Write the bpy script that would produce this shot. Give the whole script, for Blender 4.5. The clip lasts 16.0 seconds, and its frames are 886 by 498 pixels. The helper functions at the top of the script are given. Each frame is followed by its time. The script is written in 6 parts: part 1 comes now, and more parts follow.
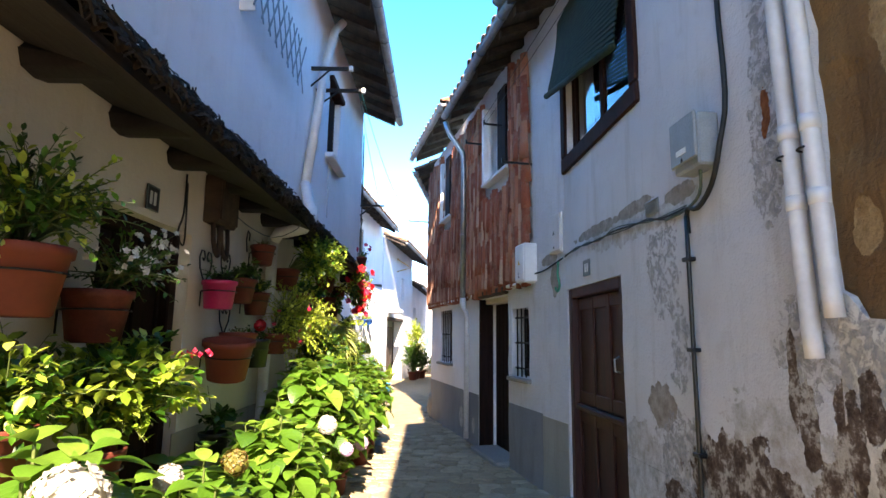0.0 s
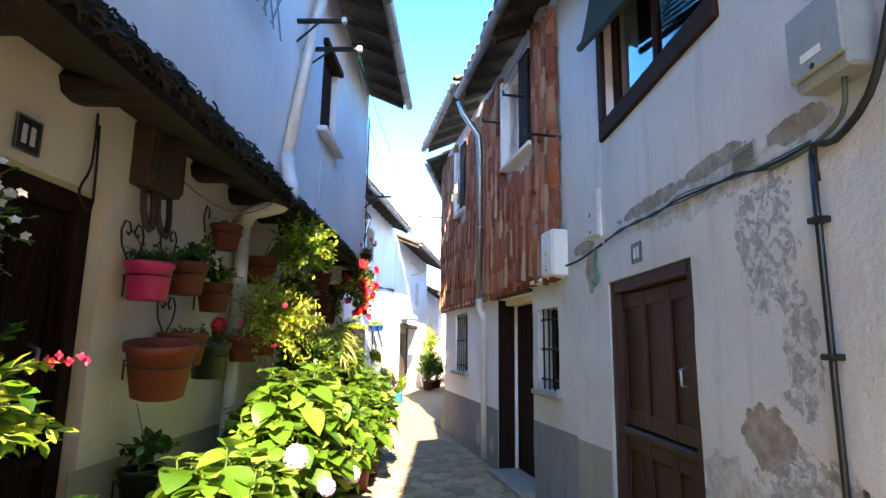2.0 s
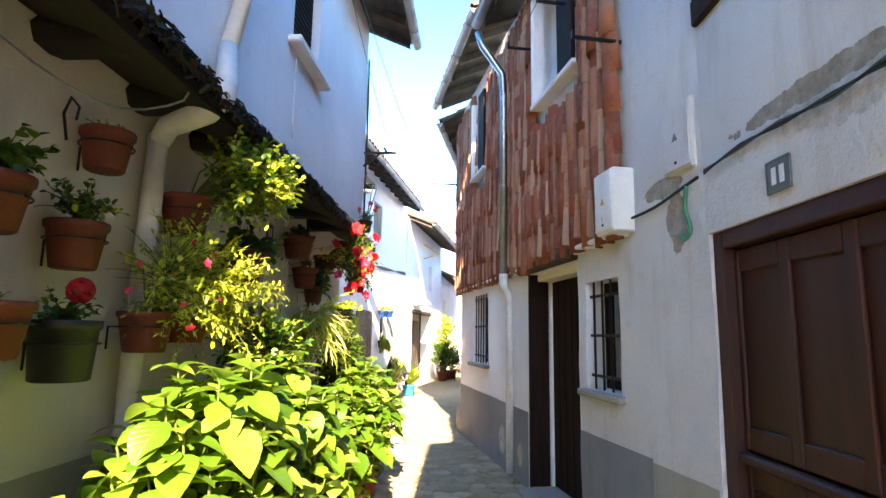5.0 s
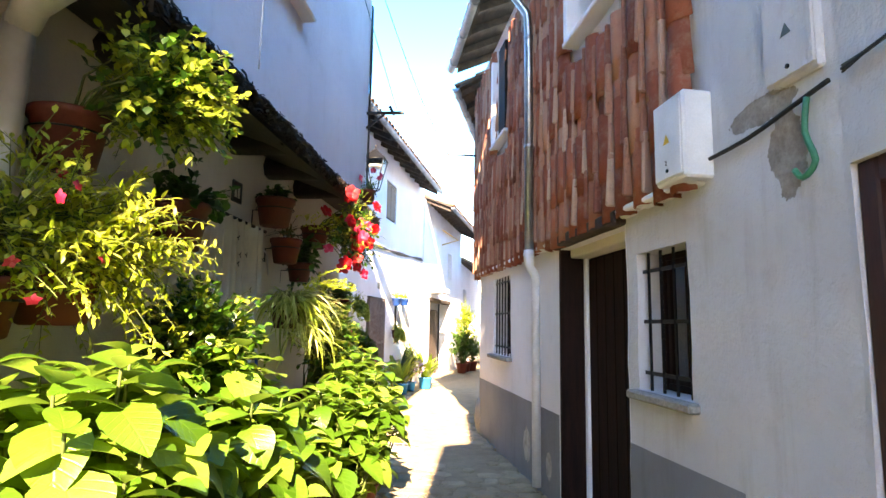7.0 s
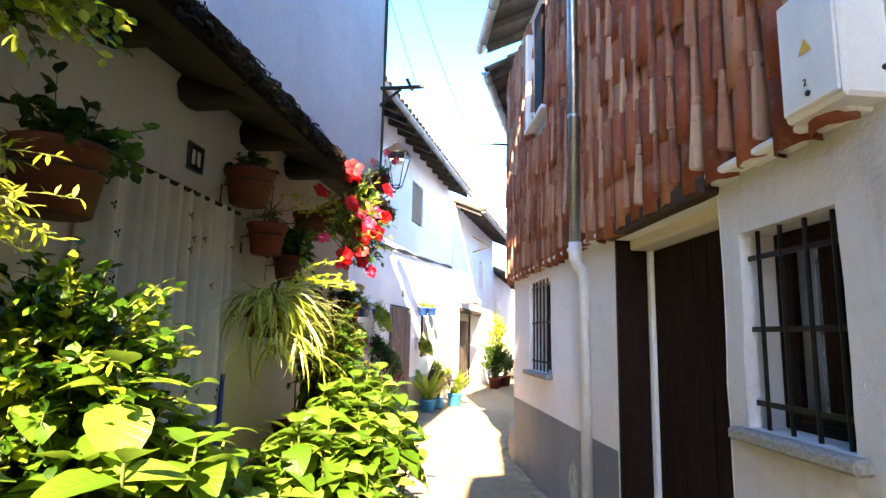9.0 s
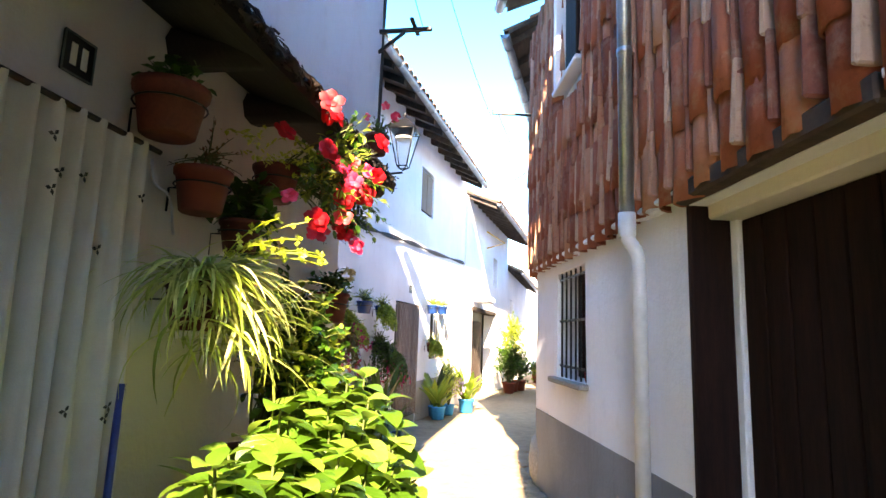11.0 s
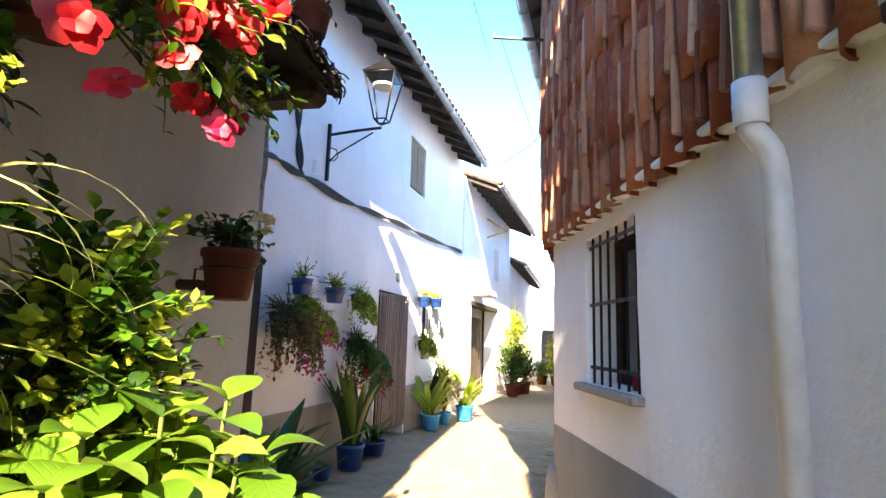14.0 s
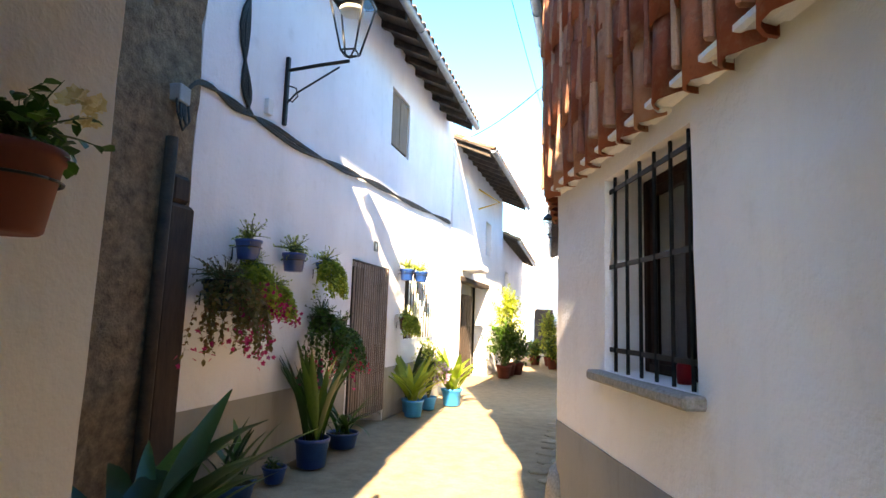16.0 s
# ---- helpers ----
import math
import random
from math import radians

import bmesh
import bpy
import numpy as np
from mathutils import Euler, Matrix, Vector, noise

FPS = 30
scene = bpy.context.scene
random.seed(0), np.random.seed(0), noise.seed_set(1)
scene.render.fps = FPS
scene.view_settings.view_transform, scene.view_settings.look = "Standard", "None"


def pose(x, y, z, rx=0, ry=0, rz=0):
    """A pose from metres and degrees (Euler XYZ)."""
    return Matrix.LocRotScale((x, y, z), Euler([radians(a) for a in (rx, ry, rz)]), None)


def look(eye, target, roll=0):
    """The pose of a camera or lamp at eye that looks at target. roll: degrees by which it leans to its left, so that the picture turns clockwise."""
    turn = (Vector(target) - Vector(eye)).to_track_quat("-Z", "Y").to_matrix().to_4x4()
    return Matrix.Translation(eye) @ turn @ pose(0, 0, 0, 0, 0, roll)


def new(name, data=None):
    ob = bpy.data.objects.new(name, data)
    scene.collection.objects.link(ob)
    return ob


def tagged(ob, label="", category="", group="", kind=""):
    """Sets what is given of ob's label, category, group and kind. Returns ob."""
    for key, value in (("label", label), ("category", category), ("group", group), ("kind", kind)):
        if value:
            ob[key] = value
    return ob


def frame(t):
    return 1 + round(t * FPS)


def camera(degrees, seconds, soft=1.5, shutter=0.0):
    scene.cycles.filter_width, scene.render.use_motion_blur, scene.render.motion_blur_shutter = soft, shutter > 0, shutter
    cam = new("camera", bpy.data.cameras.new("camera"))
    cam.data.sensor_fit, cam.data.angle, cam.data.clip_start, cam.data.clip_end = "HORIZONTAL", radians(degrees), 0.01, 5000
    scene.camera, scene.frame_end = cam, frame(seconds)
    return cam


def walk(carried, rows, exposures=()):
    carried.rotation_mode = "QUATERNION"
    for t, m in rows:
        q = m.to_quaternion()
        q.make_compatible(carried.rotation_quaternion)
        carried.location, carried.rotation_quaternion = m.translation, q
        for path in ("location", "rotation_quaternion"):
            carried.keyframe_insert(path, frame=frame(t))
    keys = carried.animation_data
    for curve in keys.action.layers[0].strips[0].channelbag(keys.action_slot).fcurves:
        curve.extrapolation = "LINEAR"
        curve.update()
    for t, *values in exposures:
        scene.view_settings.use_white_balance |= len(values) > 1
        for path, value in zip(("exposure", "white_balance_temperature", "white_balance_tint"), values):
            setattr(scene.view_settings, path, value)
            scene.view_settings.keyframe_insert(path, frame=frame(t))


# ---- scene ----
cam = camera(76.9, 16.0)
METRES, EYE, TILT, LEAN, TURN = 8.0, 1.5, 0.0, 0.0, -0.3
EXPOSURES = [(0.0, 3.07, 7800, 20), (1.5, 3.3, 8000, 20), (3.5, 3.65, 9000, 20), (7.0, 3.88, 9400, 23), (9.0, 3.92, 9300, 23), (12.5, 3.82, 8900, 22), (14.2, 3.64, 9100, 20), (16.0, 3.47, 10200, 19)]
SUN_X, SUN_EL, SUN, SKY = 0.12, 33.0, 3.9, 0.145
ROWS = [
    (0.0, 0.0, 0.0, 0.0, -0.11, 9.03, -0.71),
    (0.5, -0.0013, 0.0312, -0.0032, 0.2, 9.4, -0.87),
    (1.0, -0.0012, 0.0623, -0.0007, 0.59, 9.3, -0.88),
    (1.5, 0.0021, 0.0947, -0.0022, 1.13, 9.66, -0.73),
    (2.0, 0.0062, 0.1294, -0.0038, 1.65, 9.85, -0.83),
    (2.5, 0.0056, 0.1611, -0.0025, 1.83, 9.59, -0.84),
    (3.0, 0.002, 0.1934, -0.0059, 1.77, 9.78, -1.19),
    (3.5, -0.0005, 0.2247, -0.0052, 1.92, 9.63, -1.16),
    (4.0, 0.0, 0.2567, -0.0065, 2.36, 9.55, -0.88),
    (6.5, 0.0009, 0.4063, -0.0087, 4.69, 7.48, -1.25),
    (7.0, 0.0028, 0.4384, -0.0118, 5.44, 7.77, -1.11),
    (7.5, 0.0026, 0.4665, -0.0092, 6.42, 7.66, -1.15),
    (8.0, 0.0003, 0.4969, -0.0125, 7.36, 8.31, -1.16),
    (8.5, -0.0018, 0.5271, -0.0144, 8.04, 8.87, -1.38),
    (9.0, -0.0023, 0.5571, -0.0141, 8.75, 8.96, -1.38),
    (11.5, -0.0224, 0.714, -0.0191, 10.44, 9.26, -2.21),
    (12.0, -0.0242, 0.7489, -0.0229, 11.04, 9.74, -2.22),
    (12.5, -0.0272, 0.7795, -0.0203, 11.25, 9.21, -2.17),
    (13.0, -0.0315, 0.8087, -0.0236, 11.06, 9.52, -2.3),
    (13.5, -0.0358, 0.84, -0.0242, 10.54, 9.57, -2.26),
    (14.0, -0.0372, 0.8694, -0.0235, 10.07, 9.15, -1.72),
    (14.5, -0.0361, 0.9024, -0.0272, 9.95, 9.06, -1.38),
    (15.0, -0.0361, 0.9335, -0.0237, 9.91, 8.25, -1.3),
    (15.5, -0.0396, 0.9629, -0.0259, 9.63, 7.63, -1.66),
    (16.0, -0.0442, 0.9938, -0.0273, 9.31, 7.11, -1.92),
]
walk(cam, [(t, pose(0, 0, EYE, TILT, LEAN, TURN) @ pose(METRES * x, METRES * y, METRES * z, 90 + pitch, roll, yaw)) for t, x, y, z, yaw, pitch, roll in ROWS], EXPOSURES)

# ---- world, sun, exposure ----
world = bpy.data.worlds.new("sky_world")
scene.world = world
world.use_nodes = True
wn = world.node_tree.nodes
sky = wn.new("ShaderNodeTexSky")
sky.sky_type = "NISHITA"
sky.sun_disc = False
sky.sun_elevation = radians(SUN_EL)
sky.sun_rotation = math.atan2(SUN_X, -1.0)
sky.air_density, sky.dust_density, sky.ozone_density = 1.0, 0.3, 3.5
deep = wn.new("ShaderNodeHueSaturation")
deep.inputs["Saturation"].default_value = 1.36
world.node_tree.links.new(sky.outputs[0], deep.inputs["Color"])
world.node_tree.links.new(deep.outputs[0], wn["Background"].inputs[0])
wn["Background"].inputs[1].default_value = SKY
sun_data = bpy.data.lights.new("sun", "SUN")
sun_data.energy, sun_data.angle, sun_data.color = SUN, radians(0.53), (1.0, 0.93, 0.80)
sun = new("sun", sun_data)
sun.matrix_world = look((SUN_X * 30, -30, 30 * math.tan(radians(SUN_EL))), (0, 0, 0))


# ---- mesh building ----
class MB:
    """Collects the faces of one mesh."""

    def __init__(self, smooth=False):
        self.v, self.f, self.smooth, self.m = [], [], smooth, []

    def add(self, verts, faces, mi=0):
        k = len(self.v)
        self.v += [tuple(p) for p in verts]
        self.f += [tuple(i + k for i in f) for f in faces]
        self.m += [mi] * len(faces)
        return self

    def box(self, lo, hi, m=None, bev=0.0, mi=0):
        m = m or Matrix()
        x0, y0, z0 = lo
        x1, y1, z1 = hi
        if bev <= 0:
            vs = [(x, y, z) for z in (z0, z1) for y in (y0, y1) for x in (x0, x1)]
            fs = [(0, 2, 3, 1), (4, 5, 7, 6), (0, 1, 5, 4), (2, 6, 7, 3), (0, 4, 6, 2), (1, 3, 7, 5)]
            return self.add([m @ Vector(p) for p in vs], fs, mi)
        b = min(bev, (x1 - x0) * .45, (y1 - y0) * .45, (z1 - z0) * .45)
        vs, idx = [], {}
        for i, sx in enumerate((x0, x1)):
            for j, sy in enumerate((y0, y1)):
                for k, sz in enumerate((z0, z1)):
                    dx, dy, dz = b * (1 - 2 * i), b * (1 - 2 * j), b * (1 - 2 * k)
                    for a, p in enumerate(((sx, sy + dy, sz + dz), (sx + dx, sy, sz + dz), (sx + dx, sy + dy, sz))):
                        idx[i, j, k, a] = len(vs)
                        vs.append(m @ Vector(p))
        g = lambda i, j, k, a: idx[i, j, k, a]
        fs = []
        for s in (0, 1):
            q = [g(s, 0, 0, 0), g(s, 0, 1, 0), g(s, 1, 1, 0), g(s, 1, 0, 0)]
            fs.append(tuple(q if s == 0 else q[::-1]))
            q = [g(0, s, 0, 1), g(1, s, 0, 1), g(1, s, 1, 1), g(0, s, 1, 1)]
            fs.append(tuple(q if s == 0 else q[::-1]))
            q = [g(0, 0, s, 2), g(0, 1, s, 2), g(1, 1, s, 2), g(1, 0, s, 2)]
            fs.append(tuple(q if s == 0 else q[::-1]))
        for p in (0, 1):
            for q in (0, 1):
                for a, b_, mk in ((0, 1, lambda s: (p, q, s)), (1, 2, lambda s: (s, p, q)), (0, 2, lambda s: (p, s, q))):
                    e = [g(*mk(0), a), g(*mk(1), a), g(*mk(1), b_), g(*mk(0), b_)]
                    fs.append(tuple(e))
        for i in (0, 1):
            for j in (0, 1):
                for k in (0, 1):
                    fs.append((g(i, j, k, 0), g(i, j, k, 1), g(i, j, k, 2)))
        return self.add(vs, fs, mi)

    def tube(self, pts, r, n=6, cap=True, mi=0):
        pts = [Vector(p) for p in pts]
        rs = r if isinstance(r, (list, tuple)) else [r] * len(pts)
        vs, fs = [], []
        up = None
        for i, p in enumerate(pts):
            d = (pts[min(i + 1, len(pts) - 1)] - pts[max(i - 1, 0)]).normalized()
            if up is None:
                up = Vector((0, 0, 1)) if abs(d.z) < .9 else Vector((1, 0, 0))
            a = d.cross(up).normalized()
            b = a.cross(d).normalized()
            up = b
            for k in range(n):
                t = 2 * math.pi * k / n
                vs.append(p + (a * math.cos(t) + b * math.sin(t)) * rs[i])
        for i in range(len(pts) - 1):
            for k in range(n):
                k2 = (k + 1) % n
                fs.append((i * n + k, i * n + k2, (i + 1) * n + k2, (i + 1) * n + k))
        if cap:
            fs.append(tuple(range(n))[::-1])
            fs.append(tuple(range((len(pts) - 1) * n, len(pts) * n)))
        return self.add(vs, fs, mi)

    def lathe(self, prof, n=20, m=None, mi=0):
        m = m or Matrix()
        vs, fs = [], []
        for r, z in prof:
            for k in range(n):
                t = 2 * math.pi * k / n
                vs.append(m @ Vector((r * math.cos(t), r * math.sin(t), z)))
        for i in range(len(prof) - 1):
            for k in range(n):
                k2 = (k + 1) % n
                fs.append((i * n + k, i * n + k2, (i + 1) * n + k2, (i + 1) * n + k))
        return self.add(vs, fs, mi)

    def disc(self, r, n=16, m=None, mi=0):
        m = m or Matrix()
        return self.add([m @ Vector((r * math.cos(2 * math.pi * k / n), r * math.sin(2 * math.pi * k / n), 0)) for k in range(n)], [tuple(range(n))], mi)

    def leaf(self, m, length, width, curl=0.3, fold=0.25, segs=3, shape=0.42, mi=0):
        """A pointed leaf along +y of m, its face along +z, bent downwards by curl."""
        vs, fs = [], []
        y = z = ang = 0.0
        step = length / segs
        for i in range(segs + 1):
            t = i / segs
            w = width * .5 * (math.sin(math.pi * min(1, t / shape) * .5) if t < shape else math.cos(math.pi * .5 * (t - shape) / (1 - shape)) ** .8 if t < 1 else 0)
            w = max(w, width * .03)
            vs += [m @ Vector((-w, y, z + w * fold)), m @ Vector((0, y, z)), m @ Vector((w, y, z + w * fold))]
            ang += curl / segs
            y += step * math.cos(ang)
            z -= step * math.sin(ang)
        for i in range(segs):
            a = i * 3
            fs += [(a, a + 1, a + 4, a + 3), (a + 1, a + 2, a + 5, a + 4)]
        return self.add(vs, fs, mi)

    def mesh(self, name, *mats):
        me = bpy.data.meshes.new(name)
        me.from_pydata(self.v, [], self.f)
        for mt in mats:
            me.materials.append(mt)
        if len(mats) > 1:
            me.polygons.foreach_set("material_index", self.m)
        if self.smooth:
            me.polygons.foreach_set("use_smooth", [True] * len(self.f))
        me.update()
        return me


def thing(name, label, category, m=None, group="", kind=""):
    """An Empty at the base of a thing, which parents its parts."""
    ob = new(name)
    ob.empty_display_size = 0.1
    if m:
        ob.matrix_world = m
    return tagged(ob, label, category, group, kind)


def part(name, mb, material, parent=None, label="", m=None, kind=""):
    """One mesh object under a thing or part, in the parent's own axes (or moved by m)."""
    mats = material if isinstance(material, (list, tuple)) else (material,)
    me = mb.mesh(name, *mats) if isinstance(mb, MB) else mb
    ob = new(name, me)
    if parent:
        ob.parent = parent
    if m:
        ob.matrix_local = m
    return tagged(ob, label, kind=kind)


# ---- materials ----
def rgb(h):
    return tuple(((int(h[i:i + 2], 16) / 255) ** 2.2) for i in (0, 2, 4)) + (1.0,)


class Nodes:
    def __init__(self, name):
        self.mat = bpy.data.materials.new(name)
        self.mat.use_nodes = True
        self.t = self.mat.node_tree
        self.bsdf = self.t.nodes["Principled BSDF"]
        self.out = self.t.nodes["Material Output"]
        self.geo = self.t.nodes.new("ShaderNodeNewGeometry")
        self.obj = self.t.nodes.new("ShaderNodeTexCoord")
        self.inf = self.t.nodes.new("ShaderNodeObjectInfo")

    def link(self, a, b):
        self.t.links.new(a, b)

    def noise(self, scale, detail=4, rough=0.6, vec=None, dist=0.0, stretch=None):
        n = self.t.nodes.new("ShaderNodeTexNoise")
        n.inputs["Scale"].default_value, n.inputs["Detail"].default_value = scale, detail
        n.inputs["Roughness"].default_value, n.inputs["Distortion"].default_value = rough, dist
        v = vec or self.geo.outputs["Position"]
        if stretch:
            mp = self.t.nodes.new("ShaderNodeMapping")
            mp.inputs["Scale"].default_value = stretch
            self.link(v, mp.inputs["Vector"])
            v = mp.outputs[0]
        self.link(v, n.inputs["Vector"])
        return n.outputs["Fac"]

    def ramp(self, fac, stops):
        r = self.t.nodes.new("ShaderNodeValToRGB")
        e = r.color_ramp.elements
        e[0].position, e[0].color = stops[0]
        e[1].position, e[1].color = stops[-1]
        for p, c in stops[1:-1]:
            e.new(p).color = c
        self.link(fac, r.inputs[0])
        return r.outputs[0]

    def grey(self, fac, lo, hi):
        return self.ramp(fac, [(lo, (0, 0, 0, 1)), (hi, (1, 1, 1, 1))])

    def math(self, op, a, b=None, clamp=False):
        n = self.t.nodes.new("ShaderNodeMath")
        n.operation, n.use_clamp = op, clamp
        for i, x in enumerate((a, b)):
            if x is None:
                continue
            if isinstance(x, (int, float)):
                n.inputs[i].default_value = x
            else:
                self.link(x, n.inputs[i])
        return n.outputs[0]

    def mix(self, fac, a, b, mode="MIX"):
        n = self.t.nodes.new("ShaderNodeMix")
        n.data_type, n.blend_type = "RGBA", mode
        for s, x in ((n.inputs["Factor"], fac), (n.inputs["A"], a), (n.inputs["B"], b)):
            if isinstance(x, (int, float)):
                s.default_value = x
            elif isinstance(x, tuple):
                s.default_value = x
            else:
                self.link(x, s)
        for o in n.outputs:
            if o.type == "RGBA":
                return o

    def bump(self, height, strength, distance, prev=None):
        n = self.t.nodes.new("ShaderNodeBump")
        n.inputs["Strength"].default_value, n.inputs["Distance"].default_value = strength, distance
        self.link(height, n.inputs["Height"])
        if prev is not None:
            self.link(prev, n.inputs["Normal"])
        return n.outputs[0]

    def blobs(self, spots, rag=0.35, scale=7.0):
        """A ragged mask, 1 inside ellipses (y, z, half length, half height) of the wall."""
        sep = self.t.nodes.new("ShaderNodeSeparateXYZ")
        self.link(self.geo.outputs["Position"], sep.inputs[0])
        w = self.math("MULTIPLY", self.math("SUBTRACT", self.noise(scale, 5, 0.65), 0.5), rag * 4)
        best = None
        for y, z, a, b in spots:
            dy = self.math("DIVIDE", self.math("SUBTRACT", sep.outputs[1], y), a)
            dz = self.math("DIVIDE", self.math("SUBTRACT", sep.outputs[2], z), b)
            r = self.math("SQRT", self.math("ADD", self.math("MULTIPLY", dy, dy), self.math("MULTIPLY", dz, dz)))
            best = r if best is None else self.math("MINIMUM", best, r)
        d = self.math("ADD", best, w)
        return self.math("SUBTRACT", 1.0, self.grey(d, 0.96, 1.04))

    def done(self, color, rough=0.8, normal=None, metal=0.0, spec=None):
        s = self.bsdf.inputs
        if isinstance(color, tuple):
            s["Base Color"].default_value = color
        else:
            self.link(color, s["Base Color"])
        if isinstance(rough, (int, float)):
            s["Roughness"].default_value = rough
        else:
            self.link(rough, s["Roughness"])
        s["Metallic"].default_value = metal
        if spec is not None:
            s["Specular IOR Level"].default_value = spec
        if normal is not None:
            self.link(normal, s["Normal"])
        return self.mat


def plain(name, h1, h2, scale=12, rough=0.7, bump=0.2, dist=0.003, metal=0.0, fine=90, stretch=None, vary=0.0, h3=None, local=False, spec=None):
    """Two tones at two scales, with fine relief."""
    n = Nodes(name)
    vec = n.obj.outputs["Object"] if local else None
    a = n.noise(scale, 5, 0.6, vec, stretch=stretch)
    b = n.noise(fine, 3, 0.6, vec, stretch=stretch)
    c = n.ramp(a, [(0.3, rgb(h1)), (0.7, rgb(h2))])
    c = n.mix(n.math("MULTIPLY", n.grey(b, 0.35, 0.75), 0.25), c, rgb(h3 or h1), "MULTIPLY" if not h3 else "MIX")
    if vary:
        hs = n.t.nodes.new("ShaderNodeHueSaturation")
        n.link(c, hs.inputs["Color"])
        v = n.math("ADD", n.math("MULTIPLY", n.inf.outputs["Random"], vary), 1 - vary / 2)
        n.link(v, hs.inputs["Value"])
        c = hs.outputs[0]
    nb = n.bump(n.math("ADD", a, n.math("MULTIPLY", b, 0.6)), bump, dist)
    rr = n.math("ADD", n.math("MULTIPLY", b, 0.2), rough - 0.1, True)
    return n.done(c, rr, nb, metal, spec)


def plaster(name, h1, h2, dirt, spots=(), spot_a="8f8a80", spot_b="6d665b", dark=(), coarse=1.0, streaks=0.45, lace=(), mottle=(), brick=()):
    """Hand-thrown lime plaster: lumps, grain, dirt, and ragged patches where the coat has come off."""
    n = Nodes(name)
    big = n.noise(0.9, 4, 0.55)
    mid = n.noise(5.0, 5, 0.6)
    fine = n.noise(70, 3, 0.6)
    lump = n.noise(26, 2, 0.5)
    c = n.ramp(big, [(0.3, rgb(h1)), (0.7, rgb(h2))])
    streak = n.noise(3.0, 5, 0.7, stretch=(2.0, 2.0, 0.25))
    c = n.mix(n.math("MULTIPLY", n.grey(streak, 0.52, 0.78), streaks), c, rgb(dirt))
    c = n.mix(n.math("MULTIPLY", n.grey(mid, 0.58, 0.8), 0.3), c, rgb(dirt))
    h = n.math("ADD", n.math("MULTIPLY", lump, 0.6 * coarse), n.math("MULTIPLY", fine, 0.35 * coarse))
    h = n.math("ADD", h, n.math("MULTIPLY", mid, 0.8))
    if spots:
        m = n.blobs(spots)
        c2 = n.ramp(n.noise(14, 5, 0.7), [(0.3, rgb(spot_b)), (0.6, rgb(spot_a)), (0.8, rgb("b5b0a6"))])
        c = n.mix(m, c, c2)
        h = n.math("SUBTRACT", h, n.math("MULTIPLY", m, 1.5))
    # Ragged grey film over the listed patches of wall.
    if mottle:
        m = n.math("MULTIPLY", n.blobs(mottle, 0.6, 4.0), n.grey(n.noise(11, 6, 0.7), 0.36, 0.66))
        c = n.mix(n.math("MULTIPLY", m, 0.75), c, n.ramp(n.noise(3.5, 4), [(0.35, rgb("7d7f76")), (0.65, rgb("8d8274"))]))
    if lace:
        m = n.math("MULTIPLY", n.blobs(lace, 0.5, 6.0), n.grey(n.noise(17, 7, 0.72, dist=0.6), 0.46, 0.53))
        c = n.mix(m, c, n.ramp(n.noise(30, 4), [(0.35, rgb("83868a")), (0.65, rgb("a6a49f"))]))
        h = n.math("SUBTRACT", h, n.math("MULTIPLY", m, 1.1))
    if brick:
        m = n.blobs(brick, 0.45, 16.0)
        c = n.mix(m, c, n.ramp(n.noise(25, 4), [(0.35, rgb("6e3c22")), (0.65, rgb("96603c"))]))
        h = n.math("SUBTRACT", h, n.math("MULTIPLY", m, 1.6))
    if dark:
        m = n.blobs(dark, 0.5, 5.0)
        c3 = n.ramp(n.noise(9, 6, 0.75), [(0.38, rgb("3d3029")), (0.5, rgb("5d5148")), (0.6, rgb("a8a49c")), (0.75, rgb("75695c"))])
        c = n.mix(m, c, c3)
        h = n.math("SUBTRACT", h, n.math("MULTIPLY", m, 1.2))
    return n.done(c, 0.9, n.bump(h, 0.55, 0.012), spec=0.25)


def leafy(name, h1, h2, h3, rough=0.45, trans=0.35, veins=False):
    """Leaf skin that lets light through; every leaf has its own tone."""
    n = Nodes(name)
    r = n.math("FRACT", n.math("ADD", n.geo.outputs["Random Per Island"], n.inf.outputs["Random"]))
    c = n.ramp(r, [(0.0, rgb(h1)), (0.55, rgb(h2)), (1.0, rgb(h3))])
    c = n.mix(n.math("MULTIPLY", n.grey(n.noise(40, 3), 0.45, 0.7), 0.3), c, rgb(h1))
    nb = n.bump(n.noise(120, 2), 0.25, 0.002)
    if veins:
        sp = n.t.nodes.new("ShaderNodeSeparateXYZ")
        n.link(n.obj.outputs["Object"], sp.inputs[0])
        w = n.math("SUBTRACT", n.math("MULTIPLY", sp.outputs[1], 330.0), n.math("MULTIPLY", n.math("ABSOLUTE", sp.outputs[0]), 260.0))
        rib = n.grey(n.math("SINE", w), 0.72, 1.0)
        mid = n.math("SUBTRACT", 1.0, n.grey(n.math("ABSOLUTE", sp.outputs[0]), 0.0005, 0.0025))
        v = n.math("MAXIMUM", rib, mid)
        c = n.mix(n.math("MULTIPLY", v, 0.08), c, rgb(h3))
        nb = n.bump(n.math("SUBTRACT", 1.0, v), 0.28, 0.004, nb)
    n.done(c, rough, nb)
    tr = n.t.nodes.new("ShaderNodeBsdfTranslucent")
    n.link(n.mix(0.5, c, rgb(h3)), tr.inputs["Color"])
    ms = n.t.nodes.new("ShaderNodeMixShader")
    ms.inputs[0].default_value = trans
    n.link(n.bsdf.outputs[0], ms.inputs[1])
    n.link(tr.outputs[0], ms.inputs[2])
    n.link(ms.outputs[0], n.out.inputs[0])
    return n.mat


